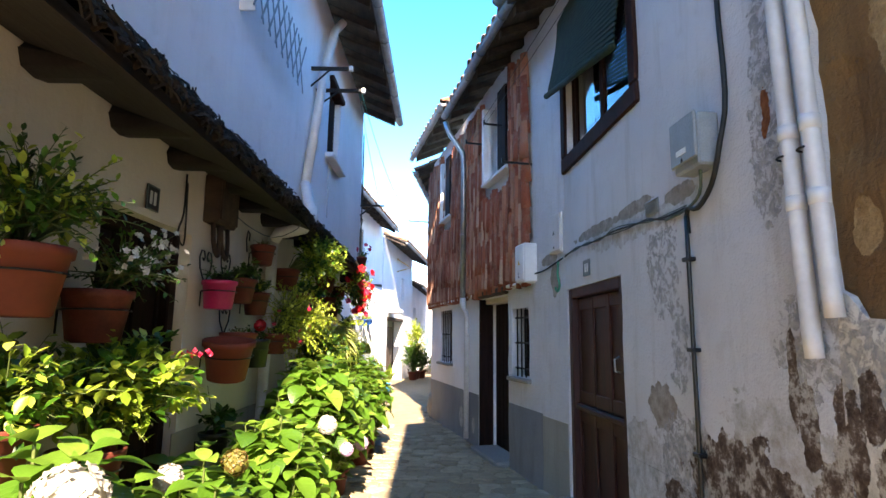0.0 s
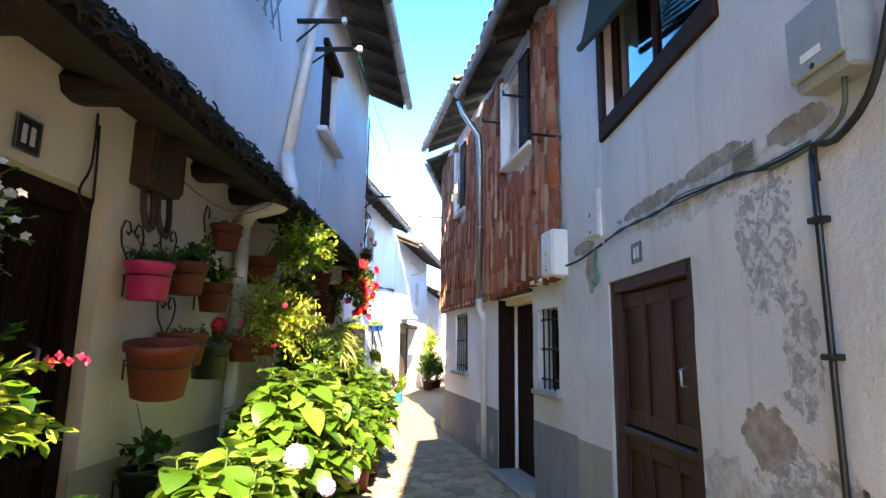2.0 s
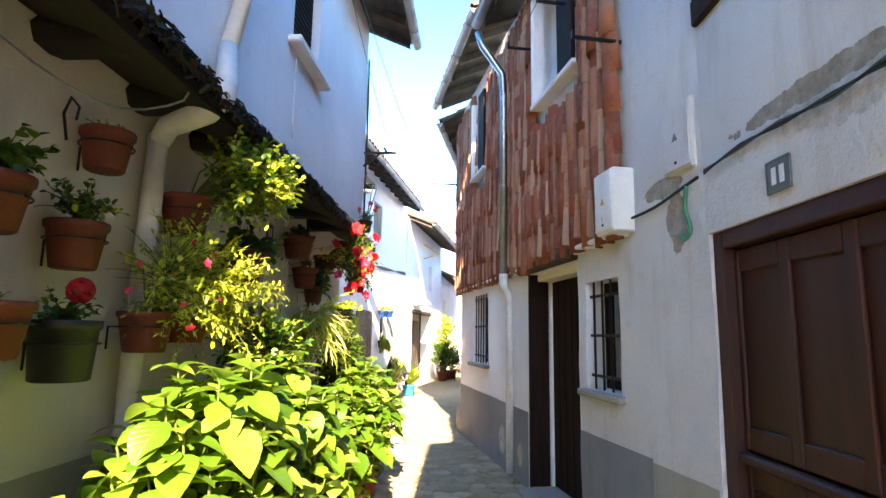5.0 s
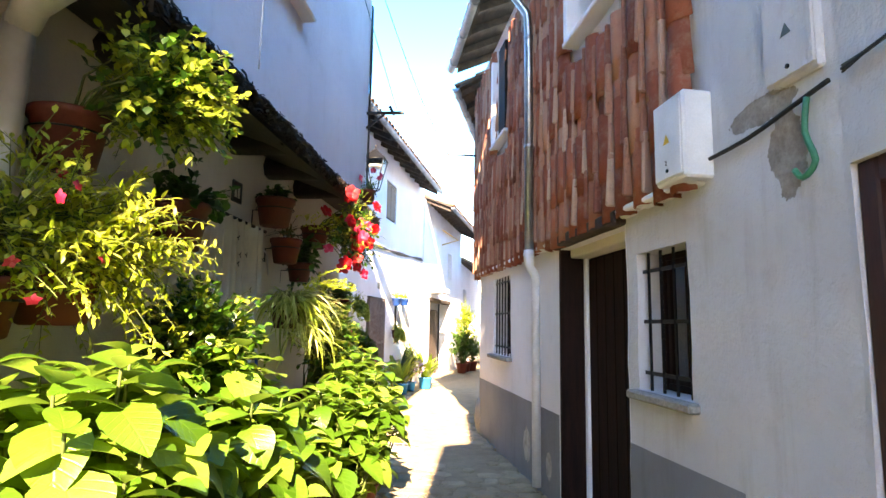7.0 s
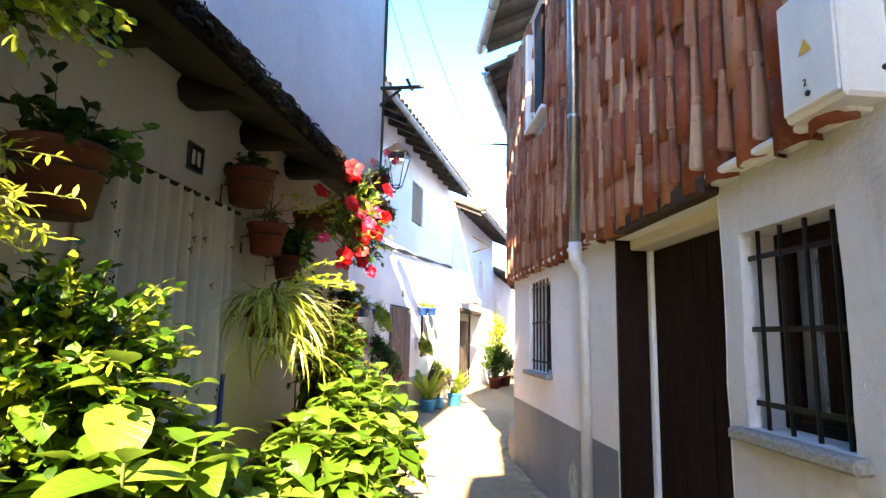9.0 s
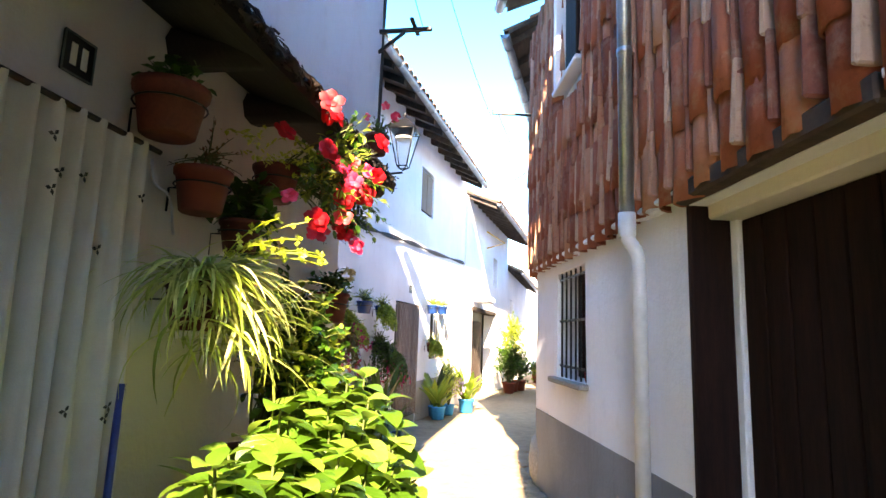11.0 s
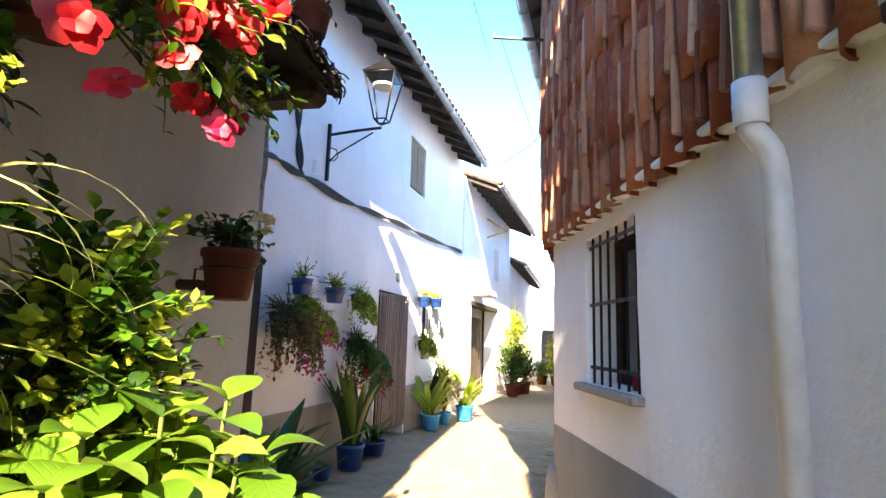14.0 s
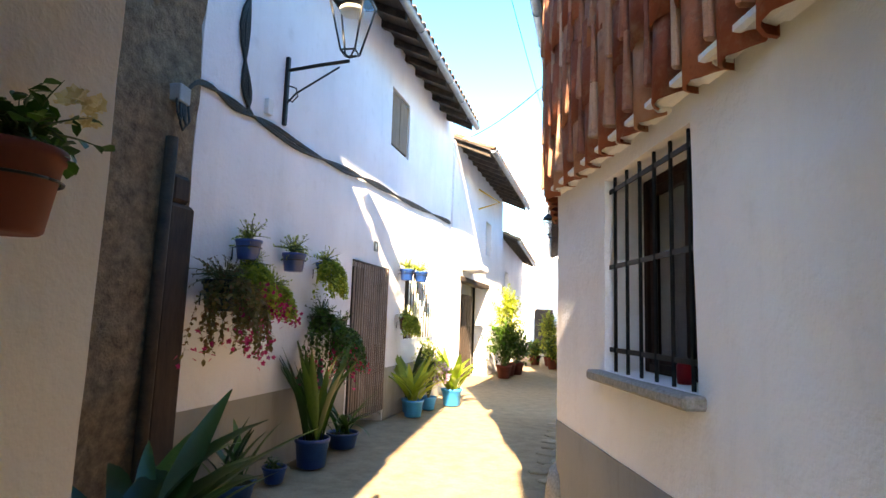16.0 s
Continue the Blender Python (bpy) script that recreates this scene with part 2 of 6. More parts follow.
M_WHITE = plaster("white_limewash", "d6d8dc", "e8e9ec", "b0b0ae", streaks=0.18, coarse=1.3)
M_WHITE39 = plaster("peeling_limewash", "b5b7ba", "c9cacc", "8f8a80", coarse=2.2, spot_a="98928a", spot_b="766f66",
                    spots=[(3.55, 1.1, .17, .15), (3.85, 2.42, .3, .05), (4.6, 2.41, .55, .05), (5.76, 2.12, .1, .17), (3.2, 2.36, .2, .06), (5.9, 2.33, .2, .06)],
                    lace=[(3.46, 1.95, .2, .32), (2.42, 2.35, .12, .3), (2.38, 2.9, .1, .3), (3.3, 1.45, .12, .25), (2.25, 1.5, .18, .2), (3.35, .8, .3, .3)],
                    mottle=[(3.7, .68, .5, .24), (3.1, .85, .5, .16), (2.5, 1.05, .35, .25), (4.0, 2.3, .9, .1)],
                    brick=[(2.40, 2.55, .03, .1), (2.42, 2.47, .02, .05)],
                    dark=[(2.75, .78, .52, .27), (2.36, 1.38, .035, .24), (2.29, 1.16, .06, .2), (2.1, 1.05, .08, .3), (3.35, .6, .2, .1), (3.4, .42, .4, .1), (2.18, .75, .2, .3)])
M_CREAM = plaster("cream_limewash", "cbc5b8", "d8d3c7", "bbb4a2", coarse=0.9)
M_GREYPAINT = plaster("grey_skirting_paint", "70747a", "85898d", "5c5d5c", spots=[(9.3, .25, .12, .16), (8.65, .2, .08, .12), (5.9, .35, .1, .3)], spot_a="b9b7b2", spot_b="8d8983")
M_OLDGREY = plaster("weathered_grey_skirting_porch_shade", "8b8a83", "9c9a92", "6b675e")
M_BROWNSTONE = plaster("brown_rubble_render", "6a5238", "927550", "33261b", coarse=4.0, spots=[(1.7, 2.6, .12, .25), (1.2, 3.1, .2, .2), (1.95, 1.9, .08, .1), (1.4, 2.1, .15, .2)], spot_a="a38a66", spot_b="7d6444")
M_STUCCO = plain("brown_pebble_stucco", "5e4f40", "98856e", 15, 0.95, 1.0, 0.035, fine=70)
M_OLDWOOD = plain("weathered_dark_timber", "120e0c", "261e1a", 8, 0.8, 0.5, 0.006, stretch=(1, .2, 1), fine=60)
M_EAVE = plain("weathered_eave_boards", "2c2622", "4d443d", 8, 0.85, 0.5, 0.006, stretch=(1, .2, 1), fine=60)
M_BEAM = plain("old_beam_timber", "2c221c", "4b3b30", 8, 0.85, 0.5, 0.006, stretch=(.3, 1, 1), fine=60)
M_POST = plain("grey_brown_post_timber", "2a201b", "453730", 8, 0.9, 0.6, 0.008, stretch=(1, 1, .2), fine=50)
M_DOOR = plain("dark_varnished_door_wood", "2a100a", "421a10", 6, 0.6, 0.25, 0.002, stretch=(4, 4, .35), fine=40)
M_DOORBLACK = plain("almost_black_door_wood", "1c100d", "2e1c17", 6, 0.8, 0.25, 0.002, stretch=(4, 4, .35), fine=40, spec=0.2)
M_WINWOOD = plain("brown_window_frame_wood", "2a1a16", "3c2620", 6, 0.8, 0.2, 0.002, stretch=(3, 3, .5), fine=50, spec=0.2)
M_IRON = plain("black_painted_iron", "101113", "1c1d20", 20, 0.45, 0.2, 0.001, metal=0.3)
M_STEEL = plain("galvanised_steel", "8d979c", "a9b2b6", 9, 0.35, 0.1, 0.001, metal=0.85)
M_GUTTER = plain("dull_zinc_gutter", "6d757c", "8d959a", 9, 0.5, 0.15, 0.001, metal=0.5)
M_PVC = plain("white_plastic_pipe", "bcbebf", "d2d3d3", 3, 0.45, 0.05, 0.001, fine=20)
M_GREYBOX = plain("grey_plastic_box", "7b8488", "8d969a", 5, 0.5, 0.08, 0.001)
M_WHITEBOX = plain("white_plastic_box", "cfd2d3", "e2e4e4", 4, 0.4, 0.05, 0.001)
M_CABLE = plain("black_cable_rubber", "0c0d0c", "1a1c1a", 20, 0.6, 0.1, 0.001)
M_CABLEGREEN = plain("grey_green_cable", "3d4a40", "566257", 15, 0.6, 0.1, 0.001)
M_GREENHOSE = plain("green_plastic_tube", "1b6b52", "2b8a69", 15, 0.5, 0.1, 0.001)
M_TERRA = plain("terracotta_pot_clay", "5a2315", "6e2f1d", 9, 0.75, 0.2, 0.002, vary=0.2, fine=60, h3="6c4030")
# Darker tone of the pot clay.
M_TERRADARK = plain("dark_terracotta_clay", "4e1f14", "632a1c", 9, 0.7, 0.2, 0.002, vary=0.2, fine=60)
M_PINKPOT = plain("pink_plastic_pot", "a01a50", "b52a62", 5, 0.45, 0.08, 0.001)
M_BLACKPOT = plain("black_plastic_pot", "141515", "222424", 5, 0.5, 0.1, 0.001)
M_BLUEPOT = plain("deep_blue_glazed_pot", "123a78", "1d4f96", 6, 0.4, 0.1, 0.001, vary=0.25)
M_CYANPOT = plain("bright_blue_plastic_pot", "0e7fc0", "1a94d4", 6, 0.45, 0.1, 0.001)
M_SOIL = plain("potting_soil", "1d1510", "37291d", 30, 0.95, 0.8, 0.008)
M_STEM = plain("green_brown_stem", "3a4a20", "5c6632", 12, 0.7, 0.2, 0.002)
M_GRANITE = plain("grey_granite_sill", "77746f", "a19e98", 60, 0.8, 0.4, 0.003, fine=160)
M_SHUTTER = plain("green_slatted_blind", "12231a", "1c3324", 10, 0.9, 0.2, 0.001)
M_PLATE = plain("dark_enamel_plate", "14171a", "23272a", 12, 0.35, 0.1, 0.001)
M_PLATEGREY = plain("grey_enamel_plate", "4a5654", "5b6866", 12, 0.35, 0.1, 0.001)
M_BAR = plain("white_enamel", "c9ccc8", "dcdedb", 12, 0.4, 0.05, 0.001)
M_YELLOW = plain("yellow_warning_film", "c79a12", "d8ab22", 12, 0.5, 0.05, 0.001)
M_CURTAIN = plain("cream_cotton_curtain", "c9c4b4", "d8d3c4", 7, 0.9, 0.2, 0.001, fine=300)
M_STRIP = plain("grey_brown_curtain_strip", "55463f", "85776e", 14, 0.7, 0.2, 0.001, vary=0.7, stretch=(1, 1, .1))
M_PANEL = plain("tan_glazed_panel", "6b5430", "8f7442", 14, 0.4, 0.1, 0.001)
M_MOTIF = plain("dark_embroidery", "2a2a22", "3c3a30", 30, 0.9, 0.2, 0.001)
# Near-black colour painting the shade inside rooms and house cores.
M_DARK = plain("room_shade_colour", "1a1614", "28221e", 3, 0.9, 0.1, 0.002)
M_BLUEPOLE = plain("blue_painted_metal", "142b6b", "20408a", 10, 0.5, 0.1, 0.001)
M_TEALCORD = plain("teal_nylon_cord", "1f6f74", "2f8a8c", 20, 0.6, 0.1, 0.001)
M_HYD = leafy("hydrangea_leaf", "35581a", "52782a", "86a244", 0.4, 0.4, True)
M_DARKLEAF = leafy("dark_shrub_leaf", "16300e", "2a4c16", "4d7a26", 0.4, 0.3)
M_BRIGHTLEAF = leafy("bright_shrub_leaf", "4a681c", "7f9a32", "bcc456", 0.45, 0.4)
M_YELLOWLEAF = leafy("yellow_green_leaf", "6e8c22", "a7b83c", "d6d668", 0.45, 0.42)
M_STRAP = leafy("striped_strap_leaf", "4a6a20", "8ea042", "d9d999", 0.45, 0.4)
M_SWORD = leafy("sword_leaf", "16331a", "274a24", "52702f", 0.35, 0.25)
M_DRYLEAF = leafy("reddish_trailing_leaf", "4a4a20", "706e34", "8a5a40", 0.5, 0.35)
M_RED = leafy("red_petal", "8e0a12", "b81420", "d62a36", 0.5, 0.35)
M_PINK = leafy("pink_red_petal", "a81430", "c42448", "dc5874", 0.5, 0.35)
M_MAGENTA = leafy("magenta_petal", "9a0f4a", "b81d5e", "d6508c", 0.5, 0.35)
M_WHITEPETAL = leafy("white_petal", "a39c94", "b9b4a8", "cdcabc", 0.6, 0.3)
M_LILAC = leafy("pale_lilac_petal", "a884a8", "c6a6c2", "dcc6d6", 0.6, 0.3)
M_CREAMPETAL = leafy("cream_yellow_petal", "c8b070", "dcc890", "e8dab0", 0.6, 0.3)


def tile_material(name, tones):
    n = Nodes(name)
    r = n.math("FRACT", n.math("ADD", n.inf.outputs["Random"], n.geo.outputs["Random Per Island"]))
    c = n.ramp(r, [(0.0, rgb(tones[0])), (0.35, rgb(tones[1])), (0.7, rgb(tones[2])), (1.0, rgb(tones[3]))])
    lich = n.noise(9, 6, 0.7)
    c = n.mix(n.math("MULTIPLY", n.grey(lich, 0.5, 0.72), 0.55), c, rgb("93806e"))
    c = n.mix(n.math("MULTIPLY", n.grey(n.noise(22, 5, 0.7), 0.55, 0.75), 0.5), c, rgb("4a2a20"))
    h = n.math("ADD", n.noise(60, 4), n.math("MULTIPLY", n.noise(12, 3), 1.0))
    return n.done(c, 0.85, n.bump(h, 0.5, 0.006), spec=0.3)


M_TILE = tile_material("hung_clay_tile", ("6c3a2d", "884a38", "9a5d47", "a67b66"))
M_RIDGE = tile_material("pale_lit_tile_edge_mortar", ("75463a", "885a49", "98705e", "a98c7a"))
M_ROOFTILE = tile_material("roof_clay_tile", ("6b4a38", "87604a", "a0755a", "a89078"))
def moss_tile_material():
    n = Nodes("mossy_dark_tile")
    c = n.ramp(n.noise(14, 6, 0.7), [(0.3, rgb("14100e")), (0.55, rgb("2a221d")), (0.75, rgb("40382c"))])
    h = n.math("ADD", n.noise(50, 4), n.math("MULTIPLY", n.noise(12, 3), 1.0))
    return n.done(c, 0.95, n.bump(h, 0.8, 0.01), spec=0.2)


M_DARKTILE = moss_tile_material()


def paving_material():
    n = Nodes("worn_paving_stone")
    r = n.math("FRACT", n.math("ADD", n.inf.outputs["Random"], n.geo.outputs["Random Per Island"]))
    c = n.ramp(r, [(0.0, rgb("8b7c64")), (0.5, rgb("9d8d73")), (1.0, rgb("ae9e84"))])
    c = n.mix(n.math("MULTIPLY", n.grey(n.noise(6, 6, 0.7), 0.45, 0.7), 0.5), c, rgb("6f675b"))
    c = n.mix(n.math("MULTIPLY", n.grey(n.noise(70, 3), 0.5, 0.75), 0.4), c, rgb("57503f"))
    h = n.math("ADD", n.noise(18, 5), n.math("MULTIPLY", n.noise(80, 3), 0.5))
    return n.done(c, 0.8, n.bump(h, 0.6, 0.01), spec=0.3)


M_PAVE = paving_material()
M_JOINT = plain("sandy_joint_mortar", "82745d", "9c8d74", 6, 0.95, 0.6, 0.008, fine=60)


def glass_material():
    n = Nodes("window_glass")
    s = n.bsdf.inputs
    s["Transmission Weight"].default_value, s["Roughness"].default_value, s["IOR"].default_value = 1.0, 0.02, 1.45
    s["Base Color"].default_value = (0.85, 0.9, 0.9, 1)
    return n.mat


M_GLASS = glass_material()


def thin_glass_material():
    n = Nodes("thin_lamp_pane")
    tr = n.t.nodes.new("ShaderNodeBsdfTransparent")
    gl = n.t.nodes.new("ShaderNodeBsdfGlossy")
    gl.inputs["Roughness"].default_value = 0.08
    ms = n.t.nodes.new("ShaderNodeMixShader")
    ms.inputs[0].default_value = 0.07
    n.link(tr.outputs[0], ms.inputs[1])
    n.link(gl.outputs[0], ms.inputs[2])
    n.link(ms.outputs[0], n.out.inputs[0])
    return n.mat


M_THINGLASS = thin_glass_material()
M_LAMPGLASS = plain("milky_lamp_glass", "b8b8ae", "cacac0", 6, 0.4, 0.05, 0.001)


# ---- walls ----
def gz(y):
    """Height of the street at y."""
    return -0.007 * y


class Wall:
    """A wall over the plan line a-b, its face on the line, seen from the street. Things are set on it by the world's y."""

    def __init__(self, a, b, street):
        self.a, self.b = Vector((*a, 0)), Vector((*b, 0))
        d = (self.b - self.a).normalized()
        nrm = Vector((-d.y, d.x, 0))
        if nrm.x * street < 0:
            nrm = -nrm
        self.d, self.n = d, nrm
        self.x = (-nrm).cross(Vector((0, 0, 1)))

    def p(self, y, z, off=0.0):
        t = (y - self.a.y) / self.d.y
        q = self.a + self.d * t + self.n * off
        return Vector((q.x, q.y, z))

    def at(self, y, z, off=0.0):
        """x along the wall to the viewer's right, y into the wall, z up."""
        q = self.p(y, z, off)
        m = Matrix((self.x, -self.n, Vector((0, 0, 1)))).transposed().to_4x4()
        return Matrix.Translation(q) @ m

    def build(self, z0, z1, thick, holes=(), step=0.16, rough=0.006, base=None, y0=None, y1=None):
        """The wall's mesh with openings (y0, y1, z0, z1) right through it."""
        ya, yb = (self.a.y if y0 is None else y0), (self.b.y if y1 is None else y1)
        ys = sorted({ya, yb, *[h[0] for h in holes], *[h[1] for h in holes]})
        zs = sorted({z0, z1, *[h[2] for h in holes], *[h[3] for h in holes]})

        def fill(vals):
            out = []
            for a, b in zip(vals, vals[1:]):
                k = max(1, math.ceil((b - a) / step))
                out += [a + (b - a) * i / k for i in range(k)]
            return out + [vals[-1]]

        ys, zs = fill(ys), fill(zs)
        inside = lambda y, z: any(h[0] < y < h[1] and h[2] < z < h[3] for h in holes)
        mb, ids = MB(), {}

        def vid(i, j, back):
            if (i, j, back) not in ids:
                y, z = ys[i], zs[j]
                q = self.p(y, z, 0)
                o = -thick if back else rough * noise.noise(q * 1.7) * 1.6 + rough * noise.noise(q * 5.0)
                ids[i, j, back] = len(mb.v)
                mb.v.append(tuple(self.p(y, z, o)))
            return ids[i, j, back]

        solid = {(i, j) for i in range(len(ys) - 1) for j in range(len(zs) - 1) if not inside((ys[i] + ys[i + 1]) / 2, (zs[j] + zs[j + 1]) / 2)}
        for i, j in solid:
            mb.f.append((vid(i, j, 0), vid(i + 1, j, 0), vid(i + 1, j + 1, 0), vid(i, j + 1, 0)))
            mb.f.append((vid(i, j, 1), vid(i, j + 1, 1), vid(i + 1, j + 1, 1), vid(i + 1, j, 1)))
            for di, dj, e in ((-1, 0, ((i, j), (i, j + 1))), (1, 0, ((i + 1, j), (i + 1, j + 1))), (0, -1, ((i, j), (i + 1, j))), (0, 1, ((i, j + 1), (i + 1, j + 1)))):
                if (i + di, j + dj) not in solid:
                    (a, b), (c, d) = e
                    mb.f.append((vid(a, b, 0), vid(c, d, 0), vid(c, d, 1), vid(a, b, 1)))
        mb.m = [0] * len(mb.f)
        return mb


R0 = Wall((1.66, -6.0), (1.518, 2.12), -1)
R1 = Wall((1.5, 2.0), (1.25, 5.5), -1)
R2 = Wall((1.25, 5.5), (0.88, 7.12), -1)
R3 = Wall((0.88, 7.12), (-0.15, 11.62), -1)
R3B = Wall((-0.15, 11.62), (0.35, 16.5), -1)
LW = Wall((-1.58, -4.0), (-1.66, 9.5), 1)
LU = Wall((-1.41, -4.0), (-1.38, 9.4), 1)
H44 = Wall((-2.76, 11.15), (-1.98, 19.1), 1)
F1 = Wall((-1.95, 19.15), (-1.25, 25.2), 1)
F2 = Wall((-1.3, 25.25), (-0.75, 33.0), 1)
R4 = Wall((0.5, 19.5), (1.0, 36.0), -1)


def shifted(w, off):
    s = Wall(w.a.xy, w.b.xy, 1 if w.n.x > 0 else -1)
    s.a, s.b = w.a + w.n * off, w.b + w.n * off
    return s


def skirt(w, y0, y1, z0, z1, holes=(), rough=0.006):
    """A painted band at the foot of a wall, a paint layer proud of the plaster."""
    return shifted(w, 0.006).build(z0, z1, 0.005, holes, 0.16, rough, y0=y0, y1=y1)


# ---- ground ----
gm = MB()
gm.add([(-400, -300, gz(-300) - .018), (400, -300, gz(-300) - .018), (400, 900, gz(900) - .018), (-400, 900, gz(900) - .018)], [(0, 1, 2, 3)])
tagged(part("ground", gm, M_JOINT), "sandy mortar bed of a worn village lane", "ground", kind="structure")


# ---- shared house pieces ----
def gutter(parent, p0, p1, r=0.055, label="dull zinc gutter"):
    """A half-round gutter from p0 to p1 with a rolled lip and closed ends."""
    p0, p1 = Vector(p0), Vector(p1)
    d = (p1 - p0).normalized()
    s = d.cross(Vector((0, 0, 1))).normalized()
    mb = MB(True)
    vs, fs, n = [], [], 8
    for p in (p0, p1):
        for rr in (r, r - .005):
            for k in range(n + 1):
                t = math.pi + math.pi * k / n
                vs.append(p + s * math.cos(t) * rr + Vector((0, 0, 1)) * math.sin(t) * rr)
    q = n + 1
    for k in range(n):
        fs += [(k, k + 1, 2 * q + k + 1, 2 * q + k), (q + k, 3 * q + k, 3 * q + k + 1, q + k + 1)]
    fs += [tuple(range(q)), tuple(range(2 * q, 3 * q))]
    mb.add(vs, fs)
    for sg in (-1, 1):
        mb.tube([p0 + s * sg * r, p1 + s * sg * r], 0.008, 6)
    g = part("gutter", mb, M_GUTTER, parent, label)
    length = (p1 - p0).length
    for i in range(int(length / 0.8) + 1):
        c = p0 + d * (0.3 + i * 0.8)
        if (c - p0).length > length:
            break
        b = MB()
        b.tube([c + s * r * 1.1 * math.cos(math.pi + math.pi * k / 6) + Vector((0, 0, r * 1.1 * math.sin(math.pi + math.pi * k / 6))) for k in range(7)], 0.007, 5)
        part("gutter_bracket", b, M_GUTTER, g)
    return g


def half_tile(length, r0, r1, segs=7, rows=2, thick=0.012, seed=0):
    """A barrel tile along -z (hung) with its crown along -y: wide end at the bottom."""
    rnd = random.Random(seed)
    mb = MB(True)
    vs, fs = [], []
    for lay in (0, 1):
        for i in range(rows + 1):
            t = i / rows
            r = r0 + (r1 - r0) * t - lay * thick
            for k in range(segs + 1):
                a = math.pi * (0.04 + 0.92 * k / segs)
                j = 0.004 * (rnd.random() - .5)
                vs.append((math.cos(a) * (r + j), -math.sin(a) * (r + j) * 1.05, -length * t + (0.012 * (rnd.random() - .5) if i == rows else 0)))
    q, L = segs + 1, (rows + 1) * (segs + 1)
    for i in range(rows):
        for k in range(segs):
            a = i * q + k
            fs.append((a, a + q, a + q + 1, a + 1))
    for k in range(segs):
        a = rows * q + k
        fs.append((a, L + a, L + a + 1, a + 1))
    for i in range(rows):
        for k in (0, segs):
            a = i * q + k
            fs.append((a, a + q, L + a + q, L + a))
    mb.add(vs, fs)
    return mb


def roof(parent, wall, y0, y1, z_eave, over, run, slope, rafters=True, tile=0.2, mat=None, back=0.1, thick=0.05, gut=True, z_drop=0.0, tiles=True):
    """An eave roof: boards on rafters over the street, barrel tiles above, and a gutter at the edge."""
    mat = mat or M_ROOFTILE
    up = math.tan(radians(slope))
    mb = MB()
    pts = []
    for y in (y0, y1):
        for o in (over, -run):
            for dz in (0, thick):
                q = wall.p(y, z_eave + (over - o) * up + dz, o)
                pts.append(q)
    mb.add(pts, [(0, 2, 6, 4), (1, 5, 7, 3), (0, 4, 5, 1), (2, 3, 7, 6), (0, 1, 3, 2), (4, 6, 7, 5)])
    rf = part("roof", mb, M_EAVE, parent, "dark boarded roof with clay tiles")
    ln = (wall.p(y1, 0) - wall.p(y0, 0)).length
    if rafters:
        k = max(2, int(ln / 0.52))
        for i in range(k + 1):
            y = y0 + (y1 - y0) * (i + 0.25) / (k + 0.5)
            b = MB()
            a, c = wall.p(y, z_eave - 0.055, over - 0.03), wall.p(y, z_eave - 0.055 + (over + 0.2) * up, -0.2)
            d = (c - a)
            s = wall.d * 0.04
            h = Vector((0, 0, 0.05))
            vs = [a - s - h, a + s - h, a + s + h, a - s + h, c - s - h, c + s - h, c + s + h, c - s + h]
            b.add(vs, [(0, 1, 2, 3), (4, 7, 6, 5), (0, 4, 5, 1), (1, 5, 6, 2), (2, 6, 7, 3), (3, 7, 4, 0)])
            part("rafter", b, M_EAVE, rf)
    if tiles:
        tb = MB(True)
        n = int(ln / tile)
        rows = max(1, int((run + over) / 0.36))
        rnd = random.Random(int(y0 * 10) + 5)
        for i in range(n):
            y = y0 + (y1 - y0) * (i + .5) / n
            for r in range(rows):
                o = over + 0.06 - r * 0.36 * math.cos(radians(slope))
                z = z_eave + (over - o) * up + thick + 0.01 + 0.012 * rnd.random()
                a = wall.p(y, z, o)
                b_ = wall.p(y, z + 0.42 * math.sin(radians(slope)) - 0.02, o - 0.42 * math.cos(radians(slope)))
                ax = (b_ - a).normalized()
                s = wall.d
                u = s.cross(ax)
                if u.z < 0:
                    u = -u
                vs = []
                for q, rad in ((a, tile * .52), (b_, tile * .44)):
                    for lay in (0, 0.014):
                        for kk in range(7):
                            t = math.pi * kk / 6
                            vs.append(q + s * math.cos(t) * (rad - lay) + u * math.sin(t) * (rad - lay) * .75)
                fs = []
                for kk in range(6):
                    fs += [(kk, kk + 1, 14 + kk + 1, 14 + kk), (kk, 7 + kk, 7 + kk + 1, kk + 1)]
                tb.add(vs, fs)
        part("roof_tiles", tb, mat, rf, "curved clay roof tiles", kind="stuff")
    if gut:
        gutter(rf, wall.p(y0, z_eave + 0.0 - z_drop, over + 0.05), wall.p(y1, z_eave - 0.02 - z_drop, over + 0.05))
    return rf


def bars(parent, w, h, nv, zs, r=0.009, off=-0.03, name="bar"):
    for i in range(nv):
        x = -w / 2 + w * (i + .5) / nv
        part(name, MB().tube([(x, off, -0.02), (x, off, h + 0.02)], r, 6), M_IRON, parent)
    for z in zs:
        part("cross_bar", MB().box((-w / 2 - .02, off - .004, z - .011), (w / 2 + .02, off + .004, z + .011)), M_IRON, parent)


